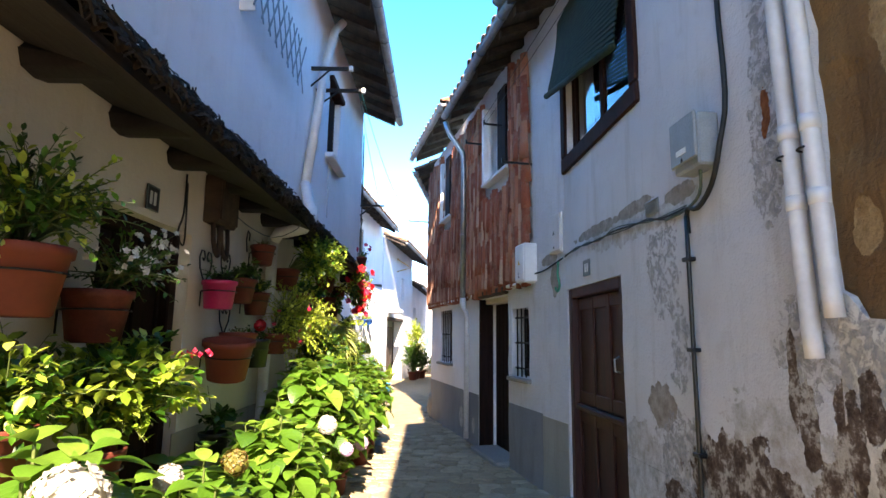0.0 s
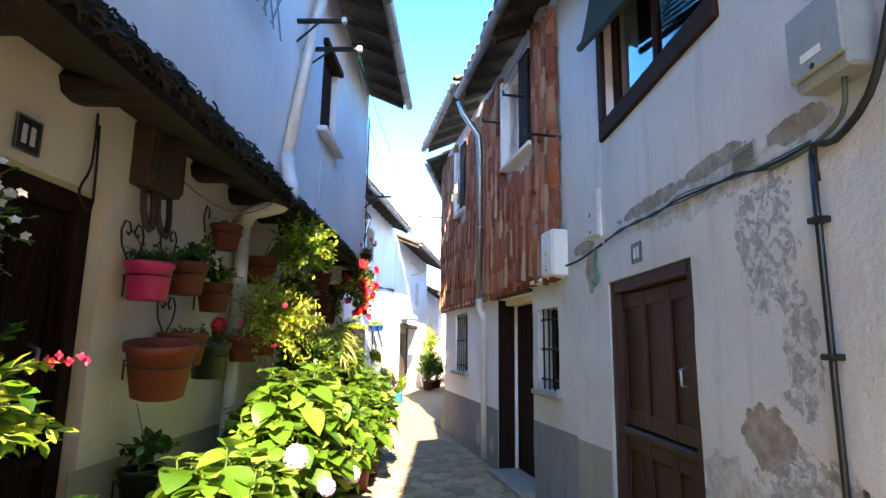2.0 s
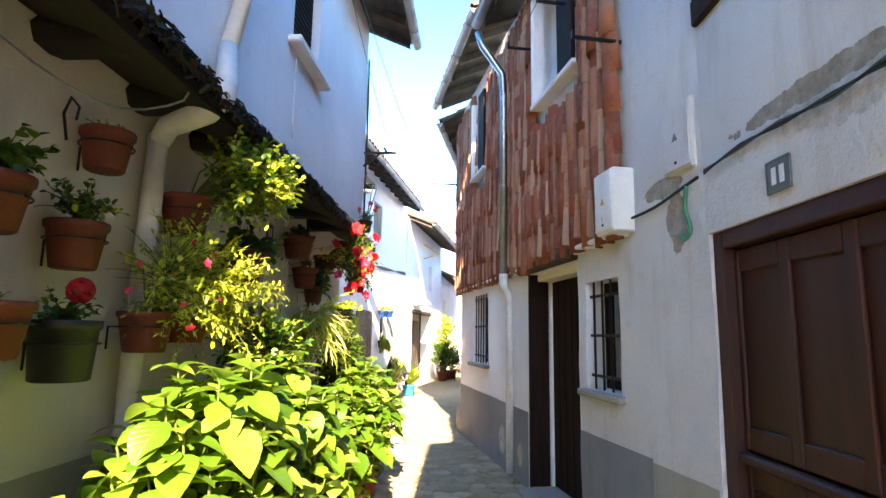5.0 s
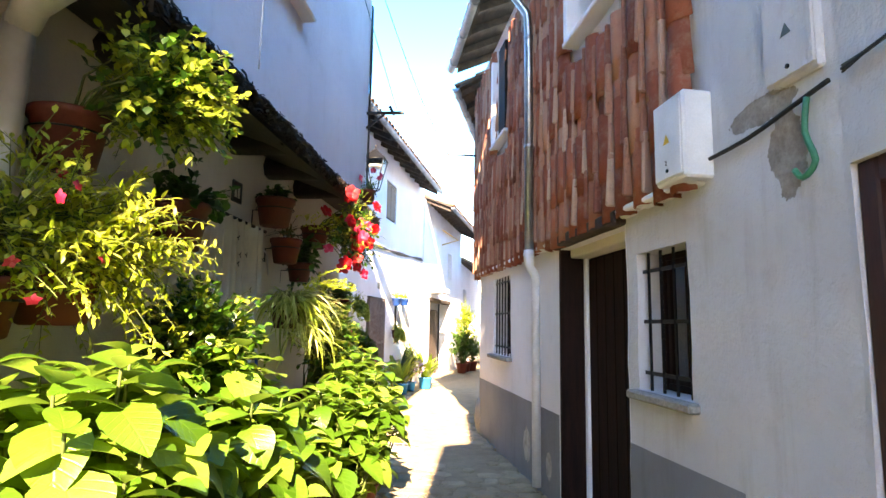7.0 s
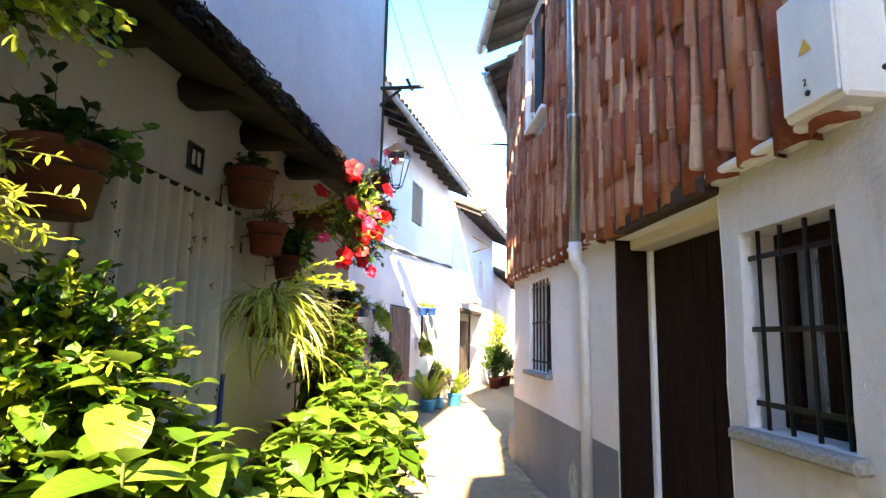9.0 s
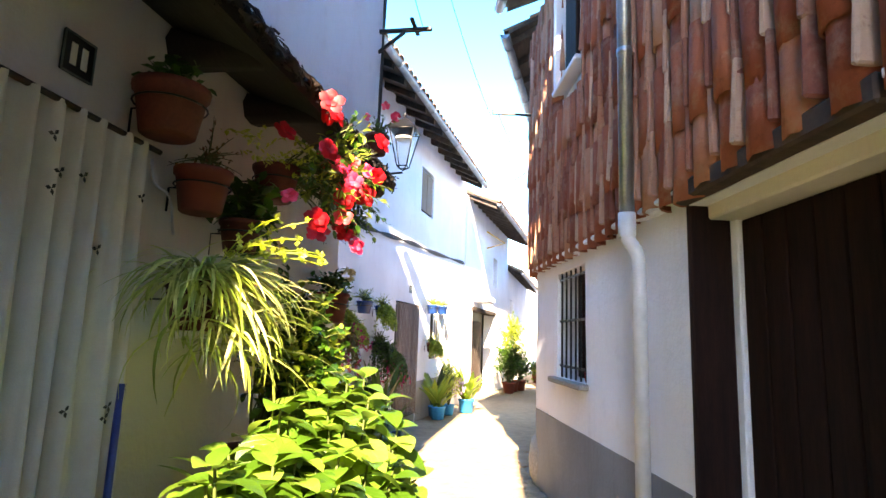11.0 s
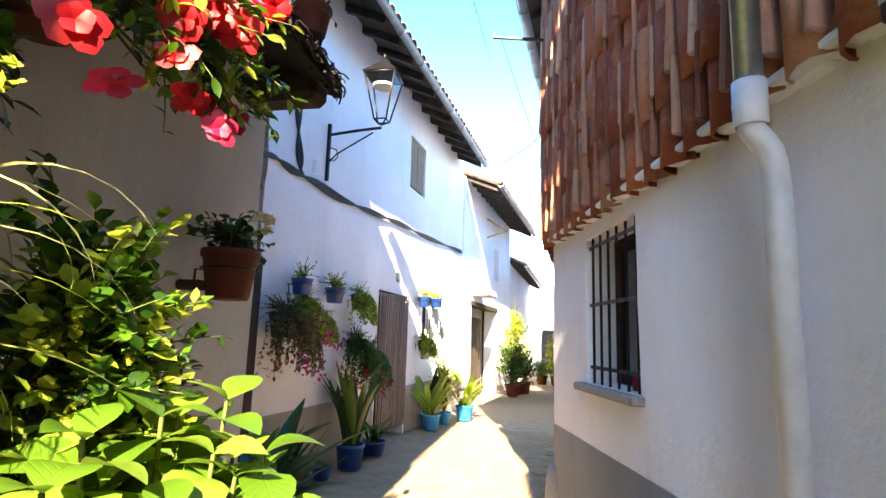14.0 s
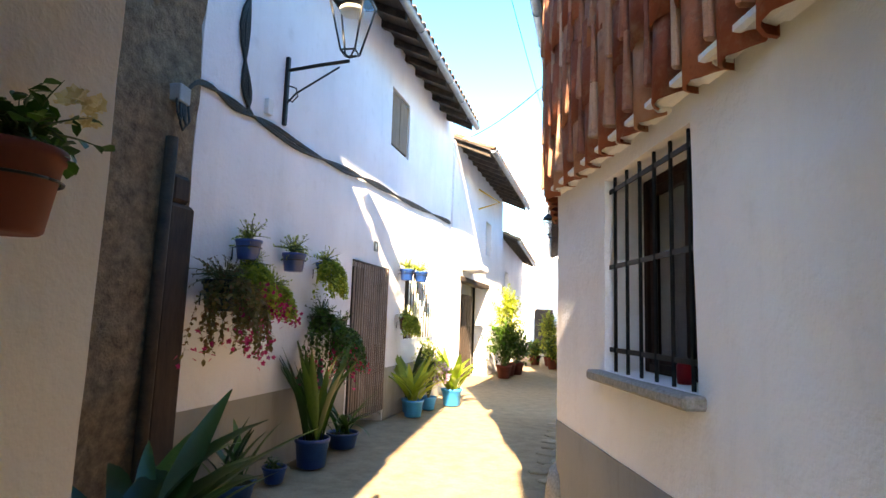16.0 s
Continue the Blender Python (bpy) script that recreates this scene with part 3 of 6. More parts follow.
def pane_window(name, wall, y0, y1, z0, z1, parent, depth=0.12, leaves=2, fr=0.05, mat=None, label="", glass=True, surround=0.0):
    """A framed window set into its opening, with panes; returns the window part (origin at the middle of the sill)."""
    mat = mat or M_WINWOOD
    w = (y1 - y0) / abs(wall.d.y)
    h = z1 - z0
    win = new(name)
    win.parent = parent
    win.matrix_local = wall.at((y0 + y1) / 2, z0)
    tagged(win, label)
    f = MB()
    d0, d1 = depth, depth + 0.06
    for lo, hi in (((-w / 2, d0, 0), (-w / 2 + fr, d1, h)), ((w / 2 - fr, d0, 0), (w / 2, d1, h)), ((-w / 2 + fr, d0, 0), (w / 2 - fr, d1, fr)), ((-w / 2 + fr, d0, h - fr), (w / 2 - fr, d1, h))):
        f.box(lo, hi, bev=0.006)
    part("window_frame", f, mat, win)
    iw = (w - 2 * fr) / leaves
    for i in range(leaves):
        x = -w / 2 + fr + iw * i
        s = MB()
        t = 0.04
        for lo, hi in (((x, d0 + .012, fr), (x + t, d1 - .008, h - fr)), ((x + iw - t, d0 + .012, fr), (x + iw, d1 - .008, h - fr)), ((x + t, d0 + .012, fr), (x + iw - t, d1 - .008, fr + t)), ((x + t, d0 + .012, h - fr - t), (x + iw - t, d1 - .008, h - fr))):
            s.box(lo, hi, bev=0.004)
        part("sash", s, mat, win)
        if glass:
            p = part("pane", MB().box((x + t, d0 + .03, fr + t), (x + iw - t, d0 + .036, h - fr - t)), M_GLASS, win)
            p.visible_shadow = False
    # Near-black sheet behind the panes, with the room's shade in its colour.
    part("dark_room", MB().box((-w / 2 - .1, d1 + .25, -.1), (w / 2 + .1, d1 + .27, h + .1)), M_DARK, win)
    return win


def number_plate(wall, y, z, w, h, mat, label, n=2):
    t = thing("number_plate", label, "sign", wall.at(y, z, 0.004))
    part("plate", MB().box((-w / 2, -.008, -h / 2), (w / 2, 0, h / 2), bev=.003), mat, t)
    fr = MB()
    for lo, hi in (((-w / 2, -.012, -h / 2), (-w / 2 + .006, -.008, h / 2)), ((w / 2 - .006, -.012, -h / 2), (w / 2, -.008, h / 2)), ((-w / 2 + .006, -.012, -h / 2), (w / 2 - .006, -.008, -h / 2 + .006)), ((-w / 2 + .006, -.012, h / 2 - .006), (w / 2 - .006, -.008, h / 2))):
        fr.box(lo, hi)
    part("rim", fr, M_PLATEGREY, t)
    for i in range(n):
        x = (i - (n - 1) / 2) * w * .34
        part("bar", MB().box((x - w * .1, -.0115, -h * .27), (x + w * .1, -.008, h * .27), bev=.002), M_BAR, t)


# ---- house with the low dark door, right side ----
house_a = thing("house", "old white limewashed house with peeling plaster and a dark wooden door", "house")
D39 = (4.12, 5.47, -0.2, 1.98)
W39 = (3.80, 5.36, 3.31, 4.68)
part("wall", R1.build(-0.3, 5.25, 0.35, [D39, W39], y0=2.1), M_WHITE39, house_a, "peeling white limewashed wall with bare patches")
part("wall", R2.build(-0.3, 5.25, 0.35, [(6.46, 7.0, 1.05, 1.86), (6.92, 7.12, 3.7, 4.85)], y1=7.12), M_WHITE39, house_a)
part("painted_skirting", skirt(R2, 6.1, 7.115, -0.3, 0.72), M_GREYPAINT, house_a, "grey painted skirting")
part("painted_skirting", skirt(R2, 5.5, 6.1, -0.3, 0.70), M_OLDGREY, house_a, "weathered pale grey skirting")
part("painted_skirting", skirt(R1, 2.6, 4.10, -0.3, 0.70), M_WHITE39, house_a, "flaking lower plaster")


def plank_door(wall, y0, y1, z0, z1, parent, mat, depth=0.14, boards=4, rail=True, label=""):
    """A heavy boarded door in a thick casing; the lower half is a separate leaf."""
    w = (y1 - y0) / abs(wall.d.y)
    h = z1 - z0
    d = new("door")
    d.parent = parent
    d.matrix_local = wall.at((y0 + y1) / 2, z0)
    tagged(d, label)
    c = 0.09
    f = MB()
    for lo, hi in (((-w / 2, depth - .05, 0), (-w / 2 + c, depth + .06, h)), ((w / 2 - c, depth - .05, 0), (w / 2, depth + .06, h)), ((-w / 2 + c, depth - .05, h - c), (w / 2 - c, depth + .06, h))):
        f.box(lo, hi, bev=.008)
    part("door_frame", f, mat, d)
    part("door_back", MB().box((-w / 2 + c, depth + .05, 0), (w / 2 - c, depth + .075, h - c)), mat, d)
    bw = (w - 2 * c) / boards
    mid = h * 0.5
    for z_a, z_b in ((0.02, mid - .03), (mid + .03, h - c - .01)):
        for i in range(boards):
            x = -w / 2 + c + bw * i
            part("plank", MB().box((x + .004, depth + .025, z_a), (x + bw - .004, depth + .05, z_b), bev=.005), mat, d)
        for i in range(boards + 1):
            x = -w / 2 + c + bw * i
            a, b = max(x - .035, -w / 2 + c), min(x + .035, w / 2 - c)
            part("stile", MB().box((a, depth + .005, z_a), (b, depth + .025, z_b), bev=.006), mat, d)
        for z in (z_a, z_b - .11):
            for i in range(boards):
                x = -w / 2 + c + bw * i
                part("rail", MB().box((x + .035, depth + .008, z), (x + bw - .035, depth + .025, z + .11), bev=.006), mat, d)
    part("drip_rail", MB().box((-w / 2 + c, depth - .035, mid - .03), (w / 2 - c, depth + .02, mid + .02), bev=.012), mat, d)
    hx = w / 2 - c - bw * .45
    part("handle", MB(True).tube([(hx, depth + .01, mid + .36), (hx, depth - .03, mid + .37), (hx, depth - .035, mid + .46), (hx, depth + .01, mid + .48)], .009, 6), M_STEEL, d, "steel pull handle")
    return d


plank_door(R1, *D39, house_a, M_DOOR, 0.065, 3, label="dark varnished split plank door, closed")
part("door_step", MB().box((-.72, -.12, -.25), (.72, .5, .05), R1.at(4.8, 0), .02), M_GRANITE, house_a, "worn stone door step")
# Sheet behind the door, coloured as the shade of the room.
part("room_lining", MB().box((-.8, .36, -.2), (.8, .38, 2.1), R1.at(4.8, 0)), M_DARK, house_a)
# window with a heavy dark surround and a green blind
w39 = pane_window("window", R1, *W39, house_a, 0.06, 2, 0.05, label="dark framed double window with a green slatted blind")
ww = (W39[1] - W39[0]) / abs(R1.d.y)
sur = MB()
for lo, hi in (((-ww / 2 - .13, -.03, -.16), (ww / 2 + .13, .1, -.004)), ((-ww / 2 - .13, -.03, 0), (-ww / 2 - .003, .1, 1.5)), ((ww / 2 + .003, -.03, 0), (ww / 2 + .13, .1, 1.5))):
    sur.box(lo, hi, bev=.01)
part("surround", sur, M_WINWOOD, w39, "dark brown painted surround")
for i in range(26):
    z = 1.46 - i * 0.03
    y = -.05 - .11 * (i / 25) ** 1.6
    sag = .27 * i / 25
    q = MB().box((-ww / 2 - .08, y - .006, z - .017), (ww / 2 + .08, y + .006, z + .017), bev=.004)
    q.v = [(vx, vy, vz - sag * (vx / ww + .5) * 1.6) for vx, vy, vz in q.v]
    part("blind_slat", q, M_SHUTTER, w39)
part("blind_rail", MB(True).tube([(-ww / 2 - .1, -.175, .67), (ww / 2 + .1, -.175, .25)], .03, 10), M_SHUTTER, w39)
# barred window beside the narrow door
wb = pane_window("window", R2, 6.46, 7.0, 1.05, 1.86, house_a, 0.16, 2, 0.04, M_DOORBLACK, "small dark window behind an iron grille")
wbw = .54 / abs(R2.d.y)
bars(wb, wbw, .81, 4, (.1, .4, .7), .01, .045)
part("window_sill", MB().box((-wbw / 2 - .06, -.06, -.055), (wbw / 2 + .06, .16, -.002), bev=.012), M_GRANITE, wb, "granite sill")
roof(house_a, R1, 2.0, 5.5, 5.06, 0.62, 2.6, 24)
roof(house_a, R2, 5.5, 7.12, 5.02, 0.5, 2.4, 24)
part("parapet_fill", MB().box((0, 0.3, -.3), (9, 4.5, 5.2), R1.at(5.4, 0)), M_DARK, house_a)

# ---- brown rubble house behind the start of the walk ----
house_r = thing("house", "brown rubble-walled house with a flaking white foot", "house")
part("wall", R0.build(-0.3, 6.0, 0.35, step=.09, rough=.035), M_BROWNSTONE, house_r, "rough brown rubble wall")
foot = shifted(R0, .02).build(-0.3, 1.6, .03, step=.07, rough=.02, y0=0.2, y1=2.098)
foot.v = [(vx, vy, vz + (.1 * noise.noise(Vector((vy * 3.1, vz, 0))) + .05 * noise.noise(Vector((vy * 11, 0, 1))) + .12 * max(0, vy - 1.9) / .2 if vz > 1.3 else 0)) for vx, vy, vz in foot.v]
part("flaking_plaster", foot, plaster("flaking_white_foot", "c9c6be", "dad7d0", "8b8578", dark=[(1.2, .7, .4, .7), (1.7, 1.0, .22, .5), (.7, 1.2, .3, .3), (1.97, 1.28, .05, .14), (2.06, 1.1, .06, .2), (1.9, .9, .12, .25)], mottle=[(1.9, 1.0, .3, .6)], lace=[(2.0, 1.45, .2, .2)]), house_r, "flaking white plaster foot")
# Unseen roof, its wide eave added to cast the lane's shadow edge.
roof(house_r, R0, -6.0, 1.9, 5.6, 0.95, 2.6, 24)

# ---- tile-hung house ----
house_b = thing("house", "white house hung with weathered clay tiles over a grey skirting", "house")
DN = (7.13, 8.34, -0.2, 2.06)
WL = (9.96, 10.8, 1.06, 2.0)
part("wall", R3.build(-0.3, 5.2, 0.35, [DN, WL, (7.12, 7.84, 3.7, 4.85), (9.85, 10.5, 3.68, 4.85)]), M_WHITE, house_b, "smooth white limewashed wall")
part("wall", R3B.build(-0.3, 5.2, 0.35), M_WHITE, house_b)
part("painted_skirting", skirt(R3, 8.37, 11.62, -0.3, 0.68), M_GREYPAINT, house_b, "grey painted skirting")
part("painted_skirting", skirt(R3B, 11.63, 16.5, -0.3, 0.68), M_GREYPAINT, house_b)
# narrow porch: dark post, pale jamb and black door
pd = new("door")
pd.parent = house_b
pd.matrix_local = R3.at(7.715, 0.0)
tagged(pd, "tall almost black plank door, closed")
part("post", MB().box((-.64, -.008, -.2), (-.6, .2, 2.2), bev=.008), M_DOORBLACK, pd, "black timber door post")
part("jamb", MB().box((-.64, .202, -.1), (-.555, .26, 2.06), bev=.008), M_WHITE, pd, "pale jamb")
part("lintel", MB().box((-.595, .08, 1.99), (.595, .26, 2.1), bev=.01), M_CREAM, pd)
part("lintel_beam", MB().box((-.64, -.085, 2.065), (.62, .075, 2.16), bev=.012), M_BEAM, pd, "weathered lintel beam")
part("door_back", MB().box((-.55, .25, -.1), (.6, .28, 2.0)), M_DOORBLACK, pd)
for i in range(7):
    x = -.548 + i * .162
    part("plank", MB().box((x, .222, 0), (x + .155, .25, 1.985), bev=.005), M_DOORBLACK, pd)
part("threshold", MB().box((-.56, -.16, -.26), (.56, .3, -.0), bev=.02), M_GRANITE, pd, "pale worn threshold stone")
# lower barred window
wl = pane_window("window", R3, *WL, house_b, 0.2, 2, 0.045, M_WINWOOD, "white-revealed window behind upright iron bars")
wlw = (WL[1] - WL[0]) / abs(R3.d.y)
bars(wl, wlw, .94, 6, (.1, .5, .88), .009, .03)
part("window_sill", MB().box((-wlw / 2 - .07, -.07, -.05), (wlw / 2 + .05, .2, -.002), bev=.01), M_GRANITE, wl, "grey granite sill")
part("red_jar", MB(True).lathe([(0, .0), (.028, .0), (.03, .02), (.03, .07), (.02, .09), (0, .09)], 12, Matrix.Translation((.12, .12, .0))), M_RED, wl, "small red glass jar")
# upper windows in white reveals
for y0, y1 in ((6.92, 7.84), (9.85, 10.5)):
    uw = pane_window("window", R3, y0, y1, 3.7, 4.85, house_b, 0.14, 1, 0.05, M_DOORBLACK, "dark open window in a white reveal, framed by tiles")
    a = (y1 - y0) / abs(R3.d.y)
    r = MB()
    r.box((-a / 2 - .05, -.13, -.05), (a / 2 + .05, .1, -.003), bev=.01)
    r.box((-a / 2 - .07, -.11, 0), (-a / 2 + .0, .1, 1.15), bev=.01)
    part("reveal", r, M_WHITE, uw, "white plaster reveal")
    part("shutter", MB().box((a / 2 - .34, -.1, .02), (a / 2 - .02, -.06, 1.13), bev=.008), M_DOORBLACK, uw)
roof(house_b, R3, 7.12, 8.8, 5.1, 0.42, 2.2, 24)
roof(house_b, R3, 8.85, 11.75, 5.33, 0.42, 2.2, 24)
roof(house_b, R3B, 11.8, 16.4, 5.1, 0.4, 2.2, 24)
# hung tiles
clad = new("tile_cladding")
clad.parent = house_b
tagged(clad, "rows of weathered half-round clay tiles hung on the wall")
tile_meshes = []
for s in range(4):
    tile_meshes.append(half_tile(.46, .078 + .004 * (s % 2), .102 + .005 * (s % 3), seed=s).mesh("tile", M_TILE))
# Added ridges, paler to carry the light that proud tile edges catch.
ridge_meshes = []
for s in range(3):
    q = MB().box((-.013, -.114 - .006 * s, -.36), (.011 + .003 * s, .01, .0), bev=.01)
    q.v = [(vx + .008 * math.sin(vz * 14 + s), vy * (1 - .1 * (vz + .36) / .36), vz) for vx, vy, vz in q.v]
    ridge_meshes.append(q.mesh("mortar_ridge", M_RIDGE))
rnd = random.Random(7)


def hang(w, y0, y1, zb, zt, hole=(), count=None):
    pitch = 0.2
    ln = (y1 - y0) / abs(w.d.y)
    n = int(ln / pitch)
    for i in range(n):
        y = y0 + (y1 - y0) * (i + .5) / n
        k = 0
        z = zb + rnd.uniform(-.02, .02) + 0.44
        while z - 0.1 < zt:
            c = z - .2
            if not any(h[0] - .1 < y < h[1] + .06 and h[2] - .2 < c < h[3] + .15 for h in hole):
                o = part("tile", rnd.choice(tile_meshes), None, clad)
                m = w.at(y, z, 0.02 + .012 * (k % 2)) @ pose(rnd.uniform(-.01, .01), 0, 0, 3.2 + rnd.uniform(-1, 1), rnd.uniform(-2, 2), -9 + rnd.uniform(-5, 5))
                o.matrix_local = m
            if not any(h[0] - .16 < y < h[1] + .06 and h[2] - .2 < c < h[3] + .15 for h in hole) and c < zt:
                q = part("mortar_ridge", rnd.choice(ridge_meshes), None, clad)
                q.matrix_local = w.at(y, z - .02, 0.0) @ pose(-.5 * ln / n, 0, 0, rnd.uniform(-1, 1), rnd.uniform(-3, 3), rnd.uniform(-6, 6))
            z += (rnd.uniform(.26, .34) if k == 0 else 0.30 + rnd.uniform(-.025, .025))
            k += 1


hang(R2, 6.27, 7.12, 2.12, 5.0, [(6.96, 7.84, 3.7, 4.85)])
hang(R3, 7.14, 11.66, 2.1, 5.05, [(6.96, 7.84, 3.7, 4.85), (9.85, 10.5, 3.68, 4.85)])
hang(R3B, 11.66, 12.9, 2.15, 5.05)
for w, y0, y1, z in ((R2, 6.28, 7.1, 2.13), (R3, 8.3, 11.62, 2.115)):
    ln = (y1 - y0) / abs(w.d.y)
    part("mortar_bed", MB().box((-ln / 2, -.085, -.012), (ln / 2, .01, .03), w.at((y0 + y1) / 2, z), .012), M_WHITE, house_b)
    k = int((y1 - y0) * 8)
    for i in range(k):
        a, b = y0 + (y1 - y0) * i / k, y0 + (y1 - y0) * (i + 1.1) / k
        zz = z + .01 * math.sin(i * 2.1) + .008 * rnd.random()
        f = MB().box((-(b - a) / 1.85, -.045 - .02 * rnd.random(), -.022), ((b - a) / 1.85, .01, .012), w.at((a + b) / 2, zz), .01)
        part("mortar_fillet", f, M_WHITE, house_b)
part("core", MB().box((-3.9, .36, -.3), (1.0, 4.5, 5.0), R3.at(8.4, 0)), M_DARK, house_b)


# ---- left house: low cream wall, jettied upper storey ----
house_c = thing("house", "white jettied house with cream lower walls and dark beam ends", "house")
D48 = (2.62, 3.6, -0.2, 2.14)
D46 = (6.25, 7.22, -0.2, 2.03)
part("wall", LW.build(-0.3, 2.66, 0.35, [D48, D46]), M_CREAM, house_c, "uneven cream limewashed wall")
part("wall", LU.build(2.69, 5.45, 0.3, [(6.5, 7.2, 3.68, 4.62)]), M_WHITE, house_c, "bluish white limewashed upper wall")
part("painted_skirting", skirt(LW, 3.54, 6.2, -0.3, 0.9), M_OLDGREY, house_c, "grey-green painted skirting")
part("painted_skirting", skirt(LW, 7.3, 9.5, -0.3, 0.62), M_OLDGREY, house_c)
end = MB()
end.box((-6, 9.30, -.3), (-1.70, 9.49, 2.55))
end.box((-6, 9.2, 2.56), (-1.46, 9.395, 5.4))
part("end_wall", end, M_WHITE, house_c)
part("core", MB().box((-5.5, -4, -.3), (-2.05, 9.38, 5.2)), M_DARK, house_c)
sof = MB()
sof.add([(-1.64, -4, 2.63), (-1.12, -4, 2.47), (-1.2, 9.36, 2.43), (-1.64, 9.36, 2.60), (-1.64, -4, 2.66), (-1.12, -4, 2.50), (-1.2, 9.36, 2.46), (-1.64, 9.36, 2.63)], [(0, 1, 2, 3), (4, 7, 6, 5), (0, 4, 5, 1), (2, 6, 7, 3), (1, 5, 6, 2), (0, 3, 7, 4)])
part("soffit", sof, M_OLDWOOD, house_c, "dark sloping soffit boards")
for i in range(17):
    y = -1.52 + i * 0.5975 + rnd.uniform(-.03, .03)
    if y > 9.2:
        break
    hw = .085 + rnd.uniform(-.012, .015)
    zb = 2.50 - .004 * y + rnd.uniform(-.012, .012)
    b = MB(True).tube([(-1.66, y, zb + .085), (-1.3, y + rnd.uniform(-.012, .012), zb + .08), (-1.17, y, zb + .085)], [.1, .098, .085], 8)
    b.v = [(vx, y + (vy - y) * 1.05, min(max(vz, zb), 2.625 - .003 * y - .3 * (vx + 1.64))) for vx, vy, vz in b.v]
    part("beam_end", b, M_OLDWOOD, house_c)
b = MB().box((-1.66, 9.2, 2.38), (-1.27, 9.37, 2.58), bev=.03)
part("beam_end", b, M_BEAM, house_c)
pent = MB()
pent.add([(-1.37, -4, 2.76), (-1.12, -4, 2.51), (-1.2, 9.36, 2.48), (-1.4, 9.36, 2.73), (-1.37, -4, 2.68), (-1.12, -4, 2.46), (-1.2, 9.36, 2.43), (-1.4, 9.36, 2.66)], [(0, 1, 2, 3), (4, 7, 6, 5), (1, 5, 6, 2), (3, 2, 6, 7), (0, 4, 5, 1)])
drip = part("drip_roof", pent, M_OLDWOOD, house_c, "narrow drip roof of mossy tiles over the beam ends")
dm = [half_tile(.34, .065, .072, 6, 1, .014, s + 20).mesh("tile", M_DARKTILE) for s in range(3)]
for i in range(64):
    y = 0.1 + i * 0.148
    if y > 9.3:
        break
    z = 2.735 - .006 * y
    o = part("tile", dm[i % 3], None, drip)
    o.matrix_local = Matrix.Translation((-1.4 - .012 * max(0, y - 4), y, z + rnd.uniform(-.01, .012))) @ pose(0, 0, 0, 0, 0, 90) @ pose(0, 0, 0, -44 + rnd.uniform(-5, 5), rnd.uniform(-5, 5), rnd.uniform(-5, 5))
lit = MB()
for i in range(5200):
    y = rnd.uniform(.2, 9.36)
    u = rnd.random() ** 1.4 * .26
    p = Vector((-1.105 - .014 * max(0, y - 4) - u + rnd.uniform(-.02, .01), y, 2.525 - .006 * y + u * 1.05 + rnd.uniform(-.03, .03)))
    q = p + Vector((rnd.uniform(-.04, .03), rnd.uniform(-.13, .13), rnd.uniform(-.05, .03)))
    lit.tube([p, p.lerp(q, .5) + Vector((.006, 0, .008)), q], rnd.uniform(.002, .008), 3, False)
part("moss", lit, M_OLDWOOD, drip, "dry moss and twigs along the edge", kind="stuff")
roof(house_c, LU, 3.2, 9.55, 5.30, 0.58, 3.2, 23)
# Deeper eave out of view, added to keep sun off pots and drip roof.
roof(house_c, LU, -4, 3.15, 5.30, 0.80, 3.2, 23)
part("gable", MB().add([(-1.4, 9.41, 5.3), (-5, 9.41, 6.9), (-5, 9.41, 5.0), (-1.4, 9.41, 5.0)], [(0, 1, 2, 3)]), M_WHITE, house_c)
# upper window
uw = pane_window("window", LU, 6.5, 7.2, 3.68, 4.62, house_c, 0.08, 1, 0.05, M_WINWOOD, "brown window with a slatted shutter and pale sill")
part("window_sill", MB().box((-.45, -.1, -.06), (.45, .1, -.002), bev=.012), M_WHITE, uw, "pale stone sill")
for i in range(16):
    part("shutter_slat", MB().box((-.28, .055, .08 + i * .052), (.28, .075, .11 + i * .052), bev=.003), M_WINWOOD, uw)
part("window_hood", MB().box((-.4, -.06, .93), (.4, .08, 1.0), bev=.01), M_WINWOOD, uw)


# door in the low wall
d48 = plank_door(LW, *D48, house_c, M_DOORBLACK, 0.12, 3, label="dark brown plank door in the shade, closed")
# curtain in the other doorway
cur = thing("door_curtain", "cream cotton door curtain with small dark leaf motifs, drawn", "curtain", LW.at(6.73, 0.02, 0.03))
sh = MB(True)
cols, rows_ = 110, 8
vs = []
for j in range(rows_ + 1):
    for i in range(cols + 1):
        x = -.5 + i / cols
        amp = .03 + .03 * (1 - j / rows_)
        vs.append((x, -.02 + amp * (math.sin(i * .62 + .9 * math.sin(i * .17) + .15 * j) + .35 * math.sin(i * 1.31 + .5)), .12 + (2.03 - .12) * j / rows_))
sh.add(vs, [(j * (cols + 1) + i, j * (cols + 1) + i + 1, (j + 1) * (cols + 1) + i + 1, (j + 1) * (cols + 1) + i) for j in range(rows_) for i in range(cols)])
cloth = part("cloth", sh, M_CURTAIN, cur)
for i in range(26):
    x, z = -.45 + .9 * rnd.random(), .2 + 1.7 * rnd.random()
    mo = MB()
    for a in (-40, 90, 200):
        mo.leaf(Matrix.Translation((x, -.08, z)) @ pose(0, 0, 0, 90, 0, 0) @ pose(0, 0, 0, 0, 0, a), .022, .014, 0, 0, 2)
    part("motif", mo, M_MOTIF, cloth)
part("rod", MB(True).tube([(-.58, -.03, 2.04), (.58, -.03, 2.02)], .011, 8), M_BEAM, cur, "wooden curtain rod")
